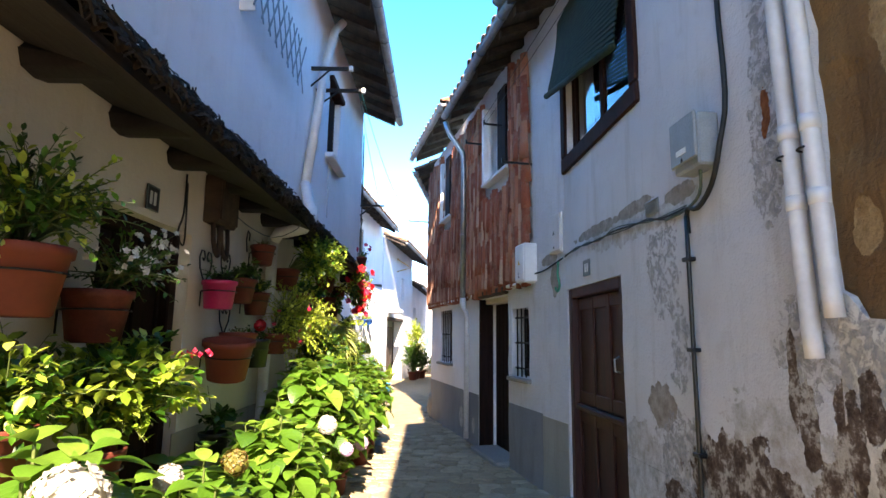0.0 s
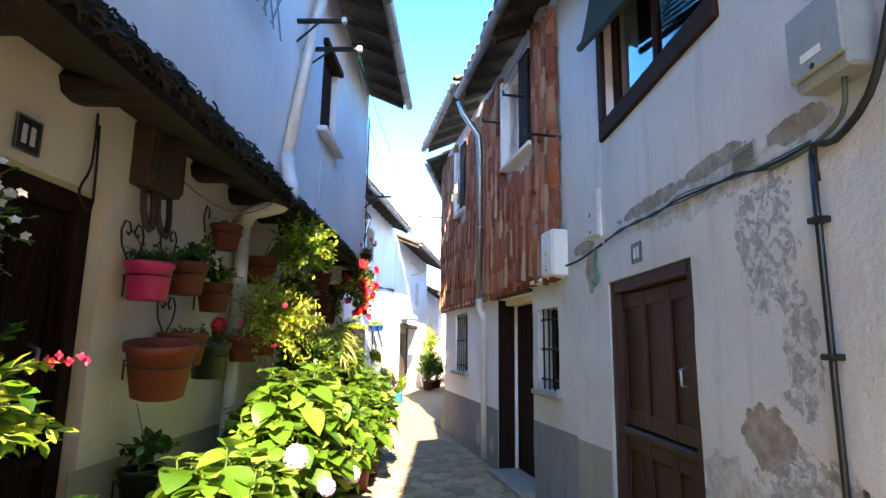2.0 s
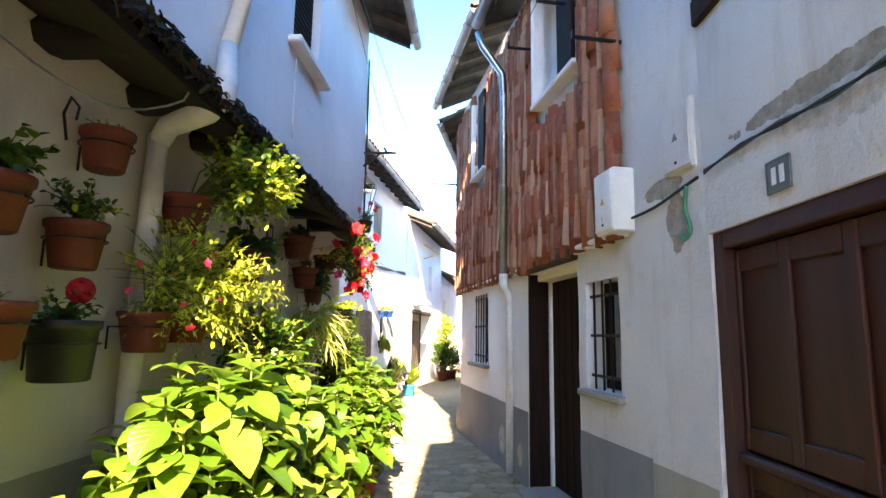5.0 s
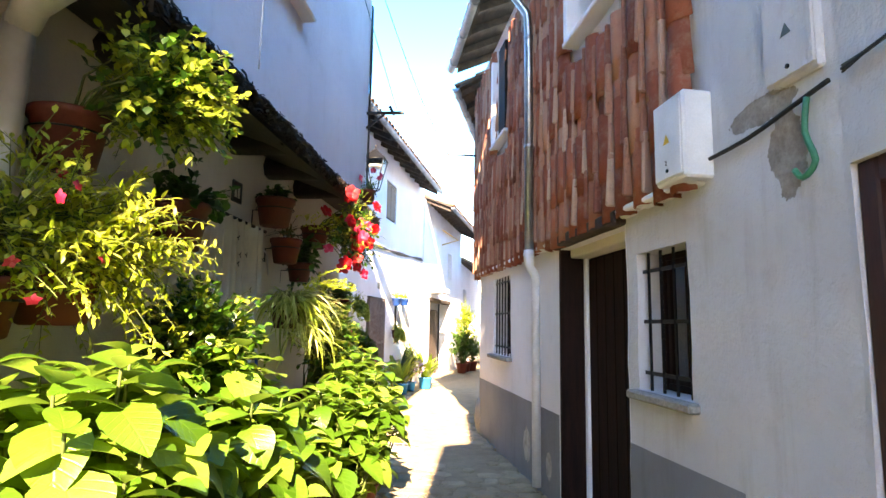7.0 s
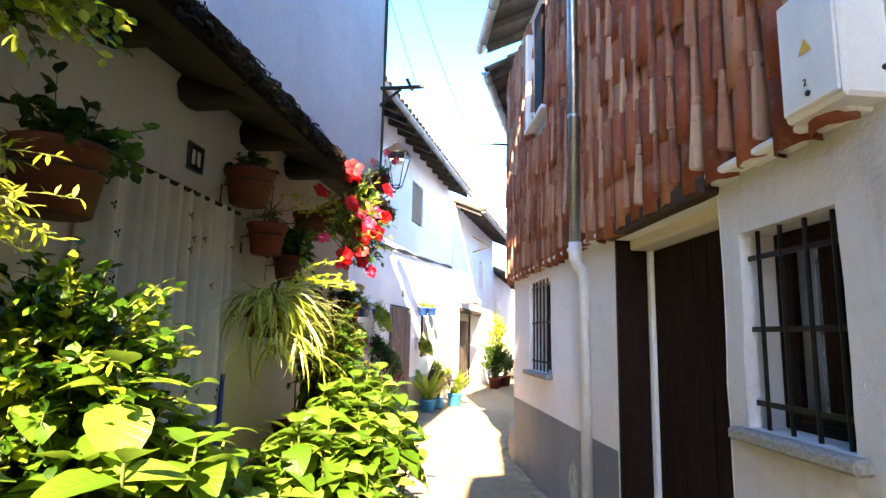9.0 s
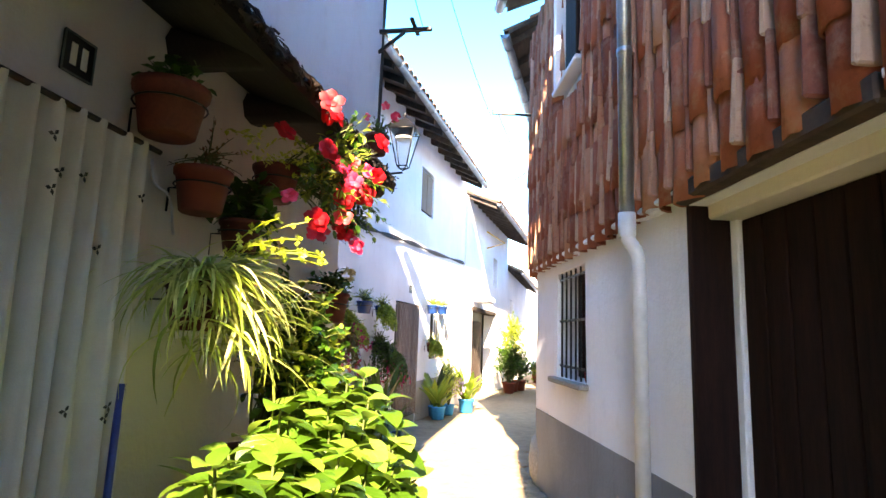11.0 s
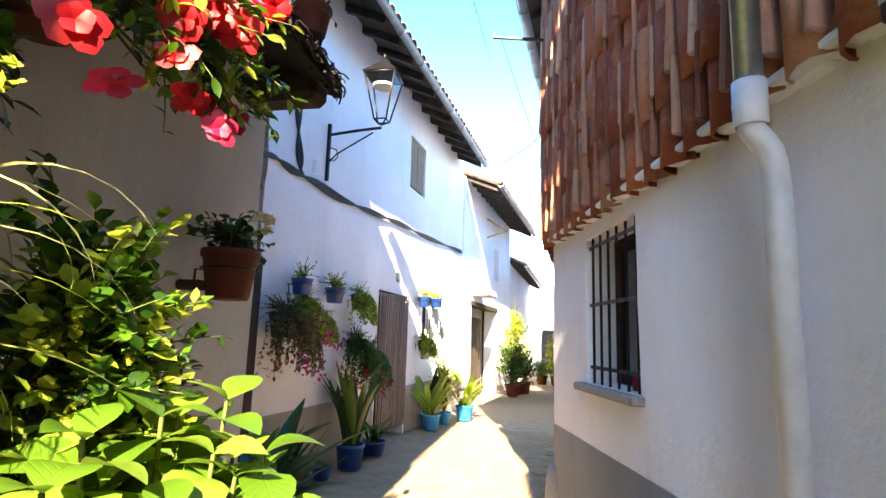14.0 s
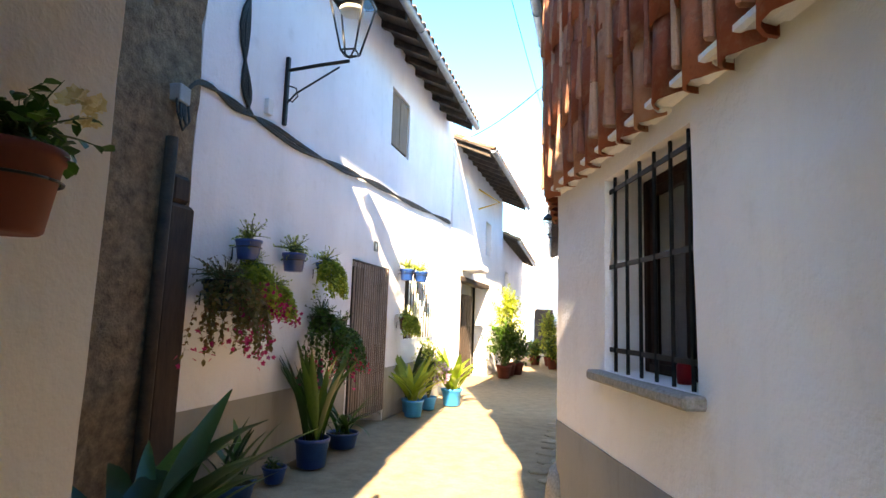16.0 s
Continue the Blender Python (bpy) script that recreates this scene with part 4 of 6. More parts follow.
part("pole", MB(True).tube([(.47, -.07, .0), (.49, -.06, 1.15)], .014, 8), M_BLUEPOLE, cur, "blue painted pole")
part("room_lining", MB().box((-.8, .36, -.2), (.8, .38, 2.2), LW.at(6.73, 0)), M_DARK, house_c)

# ---- stone gap and corner post ----
gap = thing("stone_pier", "brown pebble-rendered wall end with a dark timber corner post", "wall", kind="structure")
g = Wall((-2.89, 9.8), (-2.728, 11.48), 1)
part("wall", g.build(-.3, 5.0, .3, step=.12, rough=.03), M_STUCCO, gap)
part("corner_post", MB().box((-.17, -.06, -.2), (.1, .08, 2.0), g.at(11.42, 0), .03), M_POST, gap, "dark timber post")
part("post_cap", MB().box((-.14, -.05, 2.0), (.05, .07, 2.2), g.at(11.42, 0), .03), M_POST, gap)
part("drain_pipe", MB(True).tube([g.p(11.2, -.1, .06), g.p(11.22, 2.42, .06)], .04, 8), M_BEAM, gap, "black iron pipe")

# ---- house with flowerpots beyond the gap ----
house_d = thing("house", "white limewashed house with overhanging tiled eave and grey skirting", "house")
D44 = (14.35, 15.55, -0.2, 1.95)
W44 = (16.35, 17.95, 0.95, 2.1)
WU = (15.45, 16.25, 3.72, 4.6)
part("wall", H44.build(-.4, 5.3, .35, [D44, W44, WU], step=.22, y0=11.5), M_WHITE, house_d, "white limewashed wall")
part("painted_skirting", skirt(H44, 11.5, 14.3, -.3, .58), M_OLDGREY, house_d, "grey-brown painted skirting")
part("painted_skirting", skirt(H44, 15.6, 19.1, -.3, .58), M_OLDGREY, house_d)
roof(house_d, H44, 9.7, 18.6, 5.06, .55, 2.8, 24)
part("core", MB().box((-7, 11.6, -.3), (-3.2, 19, 5.0)), M_DARK, house_d)
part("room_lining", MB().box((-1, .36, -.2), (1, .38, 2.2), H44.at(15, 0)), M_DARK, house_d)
wu = pane_window("window", H44, *WU, house_d, .06, 1, .05, M_BEAM, "small window with closed brown shutters", glass=False)
for x in (-.38, .01):
    part("shutter", MB().box((x, .02, .05), (x + .37, .06, .84), bev=.006), plain("faded_shutter_wood", "6d5340", "86694f", 8, .7, .3, .002, stretch=(3, 3, .4)) if x < 0 else bpy.data.materials["faded_shutter_wood"], wu)
w44 = pane_window("window", H44, *W44, house_d, .07, 2, .05, M_WINWOOD, "low window behind many pale upright bars", glass=False)
for i in range(10):
    x = -.68 + i * .15
    part("bar", MB(True).tube([(x, -.03, .0), (x, -.03, 1.13)], .014, 6), M_BAR, w44)
cs = thing("strip_curtain", "grey-brown strip curtain hanging in a doorway", "curtain", H44.at(14.95, 0, .02))
part("rod", MB(True).tube([(-.62, 0, 1.94), (.62, 0, 1.94)], .012, 8), M_IRON, cs)
for i in range(34):
    x = -.585 + i * .0355
    part("strip", MB().box((x - .014, -.012 + .008 * (i % 2), .03), (x + .014, -.002 + .008 * (i % 2), 1.93), bev=.003), M_STRIP, cs)

# ---- far houses where the lane bends ----
house_e = thing("house", "white house with a dark porch and deep eave", "house")
part("wall", F1.build(-.5, 5.0, .35, [(20.0, 23.0, -.4, 2.15), (22.6, 23.3, 3.0, 3.9)], step=.3), M_WHITE, house_e)
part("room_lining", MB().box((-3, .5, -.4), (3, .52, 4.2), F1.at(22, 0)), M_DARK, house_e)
roof(house_e, F1, 19.2, 25.1, 4.75, .75, 2.6, 22, tile=.22)
part("canopy", MB().box((-.5, -.4, 2.35), (.5, .05, 2.5), F1.at(20.5, 0), .03), M_WHITE, house_e, "white plastered canopy over a door")
# Grey on a white house, so the colour carries the porch's shade.
part("porch_wall", MB().box((-1.6, .42, -.4), (1.6, .48, 2.3), F1.at(21.5, 0)), M_OLDGREY, house_e, "grey wall inside the porch, shade put into its colour")
for y0, y1 in ((20.25, 21.05), (21.5, 22.6)):
    a = (y1 - y0) / abs(F1.d.y)
    dr = part("door", MB().box((-a / 2, .36, -.4), (a / 2, .41, 1.9), F1.at((y0 + y1) / 2, 0), .01), M_BEAM, house_e, "weathered wooden door")
    for i in range(4):
        x = -a / 2 + a * (i + .5) / 4
        part("plank", MB().box((x - a * .11, .335, -.38), (x + a * .11, .358, 1.88), F1.at((y0 + y1) / 2, 0), .006), M_BEAM, dr)
part("lintel_beam", MB().box((-1.6, -.03, 2.1), (1.6, .2, 2.22), F1.at(21.5, 0), .02), M_BEAM, house_e, "dark porch lintel")
part("bracket", MB(True).tube([F1.p(21.5, 4.0, .02), F1.p(21.5, 4.15, .55), F1.p(21.5, 4.5, .02)], .02, 6), M_YELLOW, house_e)
house_f = thing("house", "low white house with a tiled eave", "house")
part("wall", F2.build(-.5, 4.0, .35, [(26.4, 27.4, 1.6, 2.9), (28.6, 29.6, -.4, 1.9)], step=.4), M_WHITE, house_f)
part("room_lining", MB().box((-3, .4, -.4), (3, .42, 3), F2.at(28.5, 0)), M_DARK, house_f)
roof(house_f, F2, 25.3, 33, 3.75, .5, 2.6, 24, tile=.22)
house_g = thing("house", "white house at the far bend of the lane", "house")
part("wall", R4.build(-.5, 4.6, .35, [(24, 25, 1.5, 2.7), (27, 28, -.4, 1.9)], step=.4), M_WHITE, house_g)
part("room_lining", MB().box((-3, .4, -.4), (3, .42, 3), R4.at(26, 0)), M_DARK, house_g)
roof(house_g, R4, 19.5, 36, 4.5, .45, 2.6, 24, tile=.22)
part("core", MB().box((.8, 17, -.4), (7, 19.4, 4.5)), M_WHITE, house_g)
house_h = thing("house", "pale house closing the end of the lane", "house")
part("wall", MB().box((-6, 36.5, -.6), (8, 37, 5.2)), M_WHITE, house_h)
part("door", MB().box((-.2, 36.45, -.5), (.7, 36.52, 1.9)), M_BEAM, house_h)
# Unseen wall added to close the lane behind the start.
house_i = thing("house", "added white wall, out of view, behind the start of the lane", "house")
part("wall", MB().box((-1.9, -9.3, -.2), (1.4, -9.0, 3.0)), M_WHITE, house_i)


# ---- plants ----
def aim(p, d, roll=0.0):
    """A pose at p whose y runs along d and whose z is as upright as it can be."""
    d = Vector(d).normalized()
    s = d.cross(Vector((0, 0, 1)))
    s = s.normalized() if s.length > 1e-4 else Vector((1, 0, 0))
    u = s.cross(d)
    return Matrix.Translation(p) @ Matrix((s, d, u)).transposed().to_4x4() @ Matrix.Rotation(roll, 4, "Y")


def rand_dir(r, up=0.0):
    while True:
        v = Vector((r.uniform(-1, 1), r.uniform(-1, 1), r.uniform(-1, 1)))
        if 0.1 < v.length < 1:
            v.normalize()
            v.z += up
            return v.normalized()


def spray(leaves, stems, base, d, length, n, ll, lw, r, droop=0.4, thick=0.004, segs=2, jit=0.5, tip=True):
    """A twig from base along d with n leaves on it."""
    p, d = Vector(base), Vector(d).normalized()
    pts = [p.copy()]
    k = 5
    for i in range(k):
        d = (d + Vector((r.uniform(-.12, .12), r.uniform(-.12, .12), -droop / k))).normalized()
        p = p + d * length / k
        pts.append(p.copy())
    if stems is not None:
        stems.tube(pts, [thick * (1 - .15 * i) for i in range(k + 1)], 4, False)
    for i in range(n):
        t = (i + r.random()) / n * k
        a = min(int(t), k - 1)
        q = pts[a].lerp(pts[a + 1], t - a)
        ax = (pts[a + 1] - pts[a]).normalized()
        o = rand_dir(r, .25)
        ld = (ax * r.uniform(.2, .9) + o * (1 - ax.dot(o) * .5) * .9)
        s = r.uniform(.65, 1.15) * (1 - .25 * i / n)
        leaves.leaf(aim(q, ld, r.uniform(-jit, jit)), ll * s, lw * s, r.uniform(.1, .7), r.uniform(.05, .4), max(segs, 3), .5)
    return pts[-1]


def shrub(parent, base, centre, radii, twigs, per, ll, lw, mat, seed, droop=0.4, length=0.18, label="", segs=2, mat2=None, share=0.3):
    """A leafy crown of many twigs in an uneven ellipsoid, with stems from base."""
    r = random.Random(seed)
    lv, lv2, st = MB(True), MB(True), MB(True)
    base, centre = Vector(base), Vector(centre)
    for i in range(twigs):
        d = rand_dir(r, .2)
        f = r.uniform(.25, 1.0) ** .6
        lump = 0.75 + 0.5 * noise.noise(d * 2.3 + Vector((seed, 0, 0)))
        p = centre + Vector((d.x * radii[0], d.y * radii[1], d.z * radii[2])) * f * lump
        out = (p - base).normalized() * .5 + d
        tgt = lv2 if mat2 and r.random() < share else lv
        spray(tgt, st, p - out.normalized() * length * .5, out, length * r.uniform(.7, 1.3), per, ll, lw, r, droop, segs=segs)
        if i % 4 == 0:
            mid = base.lerp(p, .5) + Vector((r.uniform(-.04, .04), r.uniform(-.04, .04), .03))
            st.tube([base, mid, p], [.007, .005, .003], 4, False)
    part("foliage", lv, mat, parent, label, kind="stuff")
    if lv2.f:
        part("foliage", lv2, mat2, parent, kind="stuff")
    part("stem", st, M_STEM, parent)


def bloom(mb, p, d, rad, petals, r, cup=0.5):
    for i in range(petals):
        a = 2 * math.pi * i / petals + r.uniform(-.2, .2)
        m = aim(p, d) @ Matrix.Rotation(a, 4, "Y") @ Matrix.Rotation(radians(90 - 60 * cup), 4, "X")
        mb.leaf(m, rad * r.uniform(.85, 1.1), rad * .85, -.7, .15, 4 if rad > .03 else 2, .62)


def pot_mesh(rt, rb, h, rim=0.03, seg=24):
    """A lathe-turned pot with a rim, wall thickness and a foot; its origin is under it."""
    t = 0.008 + rt * .03
    prof = [(0, 0.004), (rb * .9, 0.0), (rb, 0.006), (rt * .93, h - rim), (rt, h - rim + .003), (rt * 1.02, h - .004), (rt, h), (rt - t, h - .002), (rt - t * 1.4, h - .03), (rt - t * 1.6, h * .72)]
    return MB(True).lathe(prof, seg)


def potted(x, y, z, rt, h, mat, label, ring=True, square=False, taper=.72, name="potted_plant", wall_x=None, soil=True, tilt=(0, 0)):
    """A pot with soil, its iron ring and hook; the plant is added by the caller. Origin under the pot."""
    t = thing(name, label, "potted plant", pose(x, y, z, tilt[0], tilt[1]))
    part("pot", pot_mesh(rt, rt * taper, h, max(.018, h * .16)), mat, t)
    if soil:
        part("soil", MB().disc(rt * .9, 16, Matrix.Translation((0, 0, h * .8))), M_SOIL, t)
    if ring:
        zz = h * .62
        rr = rt * (taper + (1 - taper) * .62) + .008
        k = 20
        hk = MB(True)
        hk.tube([(rr * math.cos(2 * math.pi * i / k), rr * math.sin(2 * math.pi * i / k), zz) for i in range(k + 1)], .004, 5)
        if wall_x is not None:
            dx = wall_x - x
            s = 1 if dx > 0 else -1
            hk.tube([(s * rr, 0, zz), (dx, 0, zz), (dx, 0, zz - .1)], .005, 5)
        part("pot_ring", hk, M_IRON, t, "black iron pot ring")
    return t


def heart(parent, x, z, s):
    """A wrought-iron heart scroll on the wall behind a pot."""
    mb = MB(True)
    for sg in (-1, 1):
        pts = [(x, 0, z), (x, sg * .085 * s, z + .1 * s), (x, sg * .1 * s, z + .17 * s), (x, sg * .075 * s, z + .22 * s), (x, sg * .035 * s, z + .22 * s), (x, sg * .015 * s, z + .18 * s), (x, sg * .035 * s, z + .155 * s), (x, sg * .055 * s, z + .17 * s)]
        mb.tube(pts, .0055, 5)
    part("heart_scroll", mb, M_IRON, parent, "wrought-iron heart scroll")


LX = -1.615
# upper row near the shaded door
p = potted(-1.43, 1.88, 1.55, .165, .24, M_TERRA, "large terracotta pot of dark green shrub on the cream wall", wall_x=LX)
shrub(p, (0, 0, .22), (.02, .02, .40), (.24, .34, .2), 130, 10, .055, .028, M_DARKLEAF, 11, mat2=M_BRIGHTLEAF)
p = potted(-1.45, 2.38, 1.46, .14, .22, M_TERRADARK, "terracotta pot with white flowers on the cream wall", wall_x=LX)
shrub(p, (0, 0, .18), (.1, .05, .32), (.2, .24, .16), 70, 8, .04, .02, M_DARKLEAF, 12)
r = random.Random(5)
wf = MB(True)
for i in range(75):
    q = Vector((.18, .05, .36)) + Vector((r.gauss(0, .06), r.gauss(0, .085), r.gauss(0, .06)))
    bloom(wf, q, (r.uniform(.2, 1), r.uniform(-1, .4), r.uniform(-.2, .8)), .017, 5, r)
part("blossom", wf, M_WHITEPETAL, p, "small white blossoms", kind="stuff")
# lower pots with sunlit shrub
p = potted(-1.44, 1.86, 1.0, .14, .2, M_TERRA, "terracotta pot of sunlit broad-leaved shrub", wall_x=LX)
shrub(p, (0, 0, .18), (.05, 0, .3), (.22, .28, .18), 80, 9, .07, .042, M_DARKLEAF, 14, mat2=M_BRIGHTLEAF, share=.4)
p = potted(-1.38, 2.3, .84, .14, .21, M_TERRA, "terracotta pot of bright green geranium with a pink flower spike", wall_x=LX)
shrub(p, (0, 0, .18), (.04, .16, .45), (.27, .46, .22), 170, 11, .075, .046, M_BRIGHTLEAF, 15, mat2=M_DARKLEAF, share=.25, segs=3)
fl = MB(True)
for i in range(16):
    q = Vector((.1 + .14 * i / 16, .44 + .12 * i / 16, .55 + .03 * i / 16)) + rand_dir(r) * .02
    bloom(fl, q, rand_dir(r), .016, 4, r)
part("blossom", fl, M_PINK, p, "pink flower spike")

# hanging pots on heart scrolls
p = potted(-1.49, 3.78, 1.67, .115, .19, M_PINKPOT, "pink plastic pot of small leaves on an iron heart bracket", wall_x=LX, taper=.8)
heart(p, LX + .02 + 1.49, .17, 1.0)
shrub(p, (0, 0, .15), (0, 0, .22), (.11, .15, .06), 34, 8, .035, .02, M_DARKLEAF, 21, length=.1)
p = potted(-1.48, 4.13, 1.73, .125, .18, M_TERRADARK, "terracotta pot of round leaves on an iron heart bracket", wall_x=LX)
heart(p, LX + .02 + 1.48, .17, .9)
shrub(p, (0, 0, .15), (.03, .02, .23), (.13, .15, .07), 30, 7, .05, .045, M_DARKLEAF, 22, length=.1)
p = potted(-1.49, 4.55, 1.66, .11, .18, M_TERRADARK, "terracotta pot of trailing ivy-leaved plant on the wall", wall_x=LX)
shrub(p, (0, 0, .15), (.02, .0, .24), (.13, .16, .09), 36, 7, .04, .028, M_DARKLEAF, 23, length=.13, mat2=M_BRIGHTLEAF, share=.2)
p = potted(-1.50, 4.68, 2.08, .105, .17, M_TERRADARK, "small terracotta pot with a dry plant high on the wall", wall_x=LX)
sc = MB(True)
sc.tube([(-.1, -.1, .1), (-.1, -.13, .2), (-.1, -.1, .28), (-.1, -.05, .26), (-.1, -.06, .2)], .006, 5)
part("scroll", sc, M_IRON, p)
shrub(p, (0, 0, .14), (0, 0, .18), (.07, .07, .03), 8, 4, .025, .015, M_DRYLEAF, 24, length=.06)
p = potted(-1.43, 3.86, 1.2, .17, .27, M_TERRA, "large empty terracotta pot held to the wall by an iron ring", wall_x=LX, tilt=(8, 4))
p = potted(-1.48, 4.18, 1.34, .135, .18, M_TERRA, "terracotta pot with a few dry shoots on an iron heart bracket", wall_x=LX)
heart(p, LX + .02 + 1.48, .16, 1.0)
shrub(p, (0, 0, .15), (0, 0, .19), (.09, .09, .03), 10, 4, .025, .015, M_DRYLEAF, 26, length=.06)
p = potted(-1.47, 4.52, 1.25, .12, .22, M_BLACKPOT, "black plastic pot with a red geranium bloom", wall_x=LX, taper=.82)
shrub(p, (0, 0, .18), (0, 0, .25), (.11, .12, .06), 24, 7, .04, .03, M_DARKLEAF, 27, length=.1)
gb = MB(True)
for i in range(60):
    d = rand_dir(r, .2)
    bloom(gb, Vector((.03, .02, .33)) + d * .045, d, .022, 5, r)
part("blossom", gb, M_RED, p, "round red geranium bloom")

p = potted(-1.49, 3.88, 0.69, .1, .17, M_BLACKPOT, "dark pot of a few broad glossy leaves low on the wall", wall_x=LX)
shrub(p, (0, 0, .14), (.02, .0, .24), (.12, .14, .09), 16, 5, .085, .055, M_DARKLEAF, 29, length=.1, segs=3)
plq = thing("wall_plaque", "small brown framed plaque on the cream wall behind leaves", "plaque", LW.at(5.48, 1.49, .004))
part("frame", MB().box((-.13, -.02, -.09), (.13, 0, .09), bev=.008), M_BEAM, plq)
part("panel", MB().box((-.1, -.024, -.06), (.1, -.0205, .06), bev=.002), M_PANEL, plq, "tan panel")

# shrubs at the downpipe and curtain door
p = potted(-1.46, 5.28, 1.92, .13, .2, M_TERRADARK, "terracotta pot with a dense bright-leaved shrub on the wall", wall_x=LX)
shrub(p, (0, 0, .16), (.31, .1, .3), (.23, .34, .26), 260, 12, .048, .034, M_BRIGHTLEAF, 31, mat2=M_DARKLEAF, share=.3, length=.16)
p = potted(-1.44, 4.98, 1.34, .12, .18, M_TERRADARK, "pot of spindly pink-flowered shrub by the downpipe", wall_x=LX)
shrub(p, (0, 0, .16), (.1, .0, .34), (.18, .28, .3), 90, 8, .042, .024, M_YELLOWLEAF, 32, mat2=M_BRIGHTLEAF, share=.4, length=.2)
pk = MB(True)
for i in range(14):
    bloom(pk, Vector((.1, .0, .3)) + rand_dir(r) * .24, rand_dir(r), .022, 5, r)
part("blossom", pk, M_PINK, p, "small pink flowers")
p = potted(-1.42, 5.25, 1.38, .14, .18, M_TERRA, "terracotta pot of feathery yellow-green conifer-like plant", wall_x=LX)
lv, st = MB(True), MB(True)
for i in range(190):
    d = Vector((r.uniform(-.1, 1), r.uniform(-.8, 1.0), r.uniform(-.55, .7)))
    b = Vector((0, 0, .2)) + Vector((r.uniform(-.04, .12), r.uniform(-.12, .16), r.uniform(0, .18)))
    spray(lv, st, b, d, r.uniform(.22, .42), 30, .05, .016, r, .5, .003, 2, .3)
part("foliage", lv, M_YELLOWLEAF, p, "feathery yellow-green foliage", kind="stuff")
part("stem", st, M_STEM, p)
p = potted(-1.42, 5.92, 1.72, .145, .22, M_TERRADARK, "terracotta pot of broad dark leaves beside the curtain", wall_x=LX)
shrub(p, (0, 0, .18), (.02, .04, .26), (.2, .22, .1), 40, 6, .075, .055, M_DARKLEAF, 34, length=.12, segs=3)
p = potted(-1.42, 5.88, .6, .15, .24, M_TERRADARK, "pot of mixed dark and bright shrub before the curtain", ring=True, wall_x=LX)
shrub(p, (0, 0, .2), (.2, -.06, .68), (.25, .36, .3), 270, 11, .055, .042, M_DARKLEAF, 35, mat2=M_BRIGHTLEAF, share=.33, length=.17)

# pots round the curtain's far side
p = potted(-1.48, 7.2, 2.06, .135, .19, M_TERRADARK, "terracotta pot with broad leaves under the beam ends", wall_x=LX - .03)
shrub(p, (0, 0, .15), (.0, .0, .22), (.13, .15, .06), 22, 6, .065, .05, M_DARKLEAF, 41, length=.09, segs=3)
p = potted(-1.49, 7.46, 1.83, .115, .18, M_TERRA, "terracotta pot with thin reddish shoots", wall_x=LX - .03)
shrub(p, (0, 0, .15), (.0, .02, .26), (.1, .13, .1), 22, 6, .03, .014, M_DRYLEAF, 42, length=.16)
p = potted(-1.44, 7.42, 1.36, .12, .19, M_TERRADARK, "hanging spider plant with long striped leaves", wall_x=LX - .04)
sp = MB(True)
for i in range(470):
    a = r.uniform(-2.2, 2.2)
    d = Vector((math.cos(a) * .9 + .15, math.sin(a), r.uniform(.25, 1.3)))
    b = Vector((r.uniform(-.05, .06), r.uniform(-.06, .06), .19))
    if i % 3 == 0:
        b += Vector((r.uniform(0, .15), r.uniform(-.1, .25), -r.uniform(0, .3)))
    sp.leaf(aim(b, d, r.uniform(-.4, .4)), r.uniform(.24, .48), r.uniform(.011, .018), r.uniform(1.0, 2.6), .35, 8, .3)
part("foliage", sp, M_STRAP, p, "long arching striped leaves", kind="stuff")
ru = MB(True)
for i in range(8):
    pts = [Vector((.05, 0, .2))]
    d = Vector((r.uniform(.3, 1), r.uniform(-.6, .4), .7)).normalized()
    for k in range(6):
        pts.append(pts[-1] + d * .075)
        d = (d + Vector((0, 0, -.17))).normalized()
    ru.tube(pts, .0025, 4)
    for q in pts[2:]:
        for _ in range(3):
            bloom(ru, q + rand_dir(r) * .015, rand_dir(r), .014, 4, r)
part("flower_stalk", ru, M_YELLOWLEAF, p, "pale runners with tiny flowers", kind="stuff")

# red trumpet flowers
p = potted(-1.46, 8.02, 2.02, .12, .18, M_TERRADARK, "hanging pot of red and pink trumpet flowers", wall_x=LX - .04)
shrub(p, (0, 0, .15), (.26, .2, .14), (.22, .42, .34), 130, 8, .065, .03, M_DARKLEAF, 51, mat2=M_BRIGHTLEAF, share=.45, length=.2)
for i in range(27):
    q = Vector((.28 + r.uniform(-.18, .18), .1 + r.uniform(-.42, .42), .1 + r.uniform(-.36, .34)))
    d = Vector((r.uniform(.2, .9), r.uniform(-1.2, -.2), r.uniform(-.45, .5)))
    f = MB(True)
    bloom(f, q, d, r.uniform(.05, .07), 5, r, r.uniform(.3, .6))
    bloom(f, q + d.normalized() * .004, d, r.uniform(.03, .045), 5, r, .75)
    f.tube([q, q - d.normalized() * .035], [.012, .004], 6, False)
    part("blossom", f, M_RED if i % 4 else M_PINK, p)
yl = MB(True)
for i in range(12):
    spray(yl, None, (.02 + .01 * i, -.55 + .055 * i, .13 + r.uniform(-.03, .06)), (.35, r.uniform(-.2, .8), r.uniform(-.1, .3)), .16, 16, .035, .02, r, .3)
part("foliage", yl, M_YELLOWLEAF, p, "yellow-green shoots", kind="stuff")
p = potted(-1.3, 9.18, 2.66, .09, .14, M_TERRADARK, "small pot of pink flowers on the drip roof", ring=False)
shrub(p, (0, 0, .1), (.02, .0, .18), (.1, .13, .09), 26, 6, .035, .016, M_DARKLEAF, 52, length=.12)
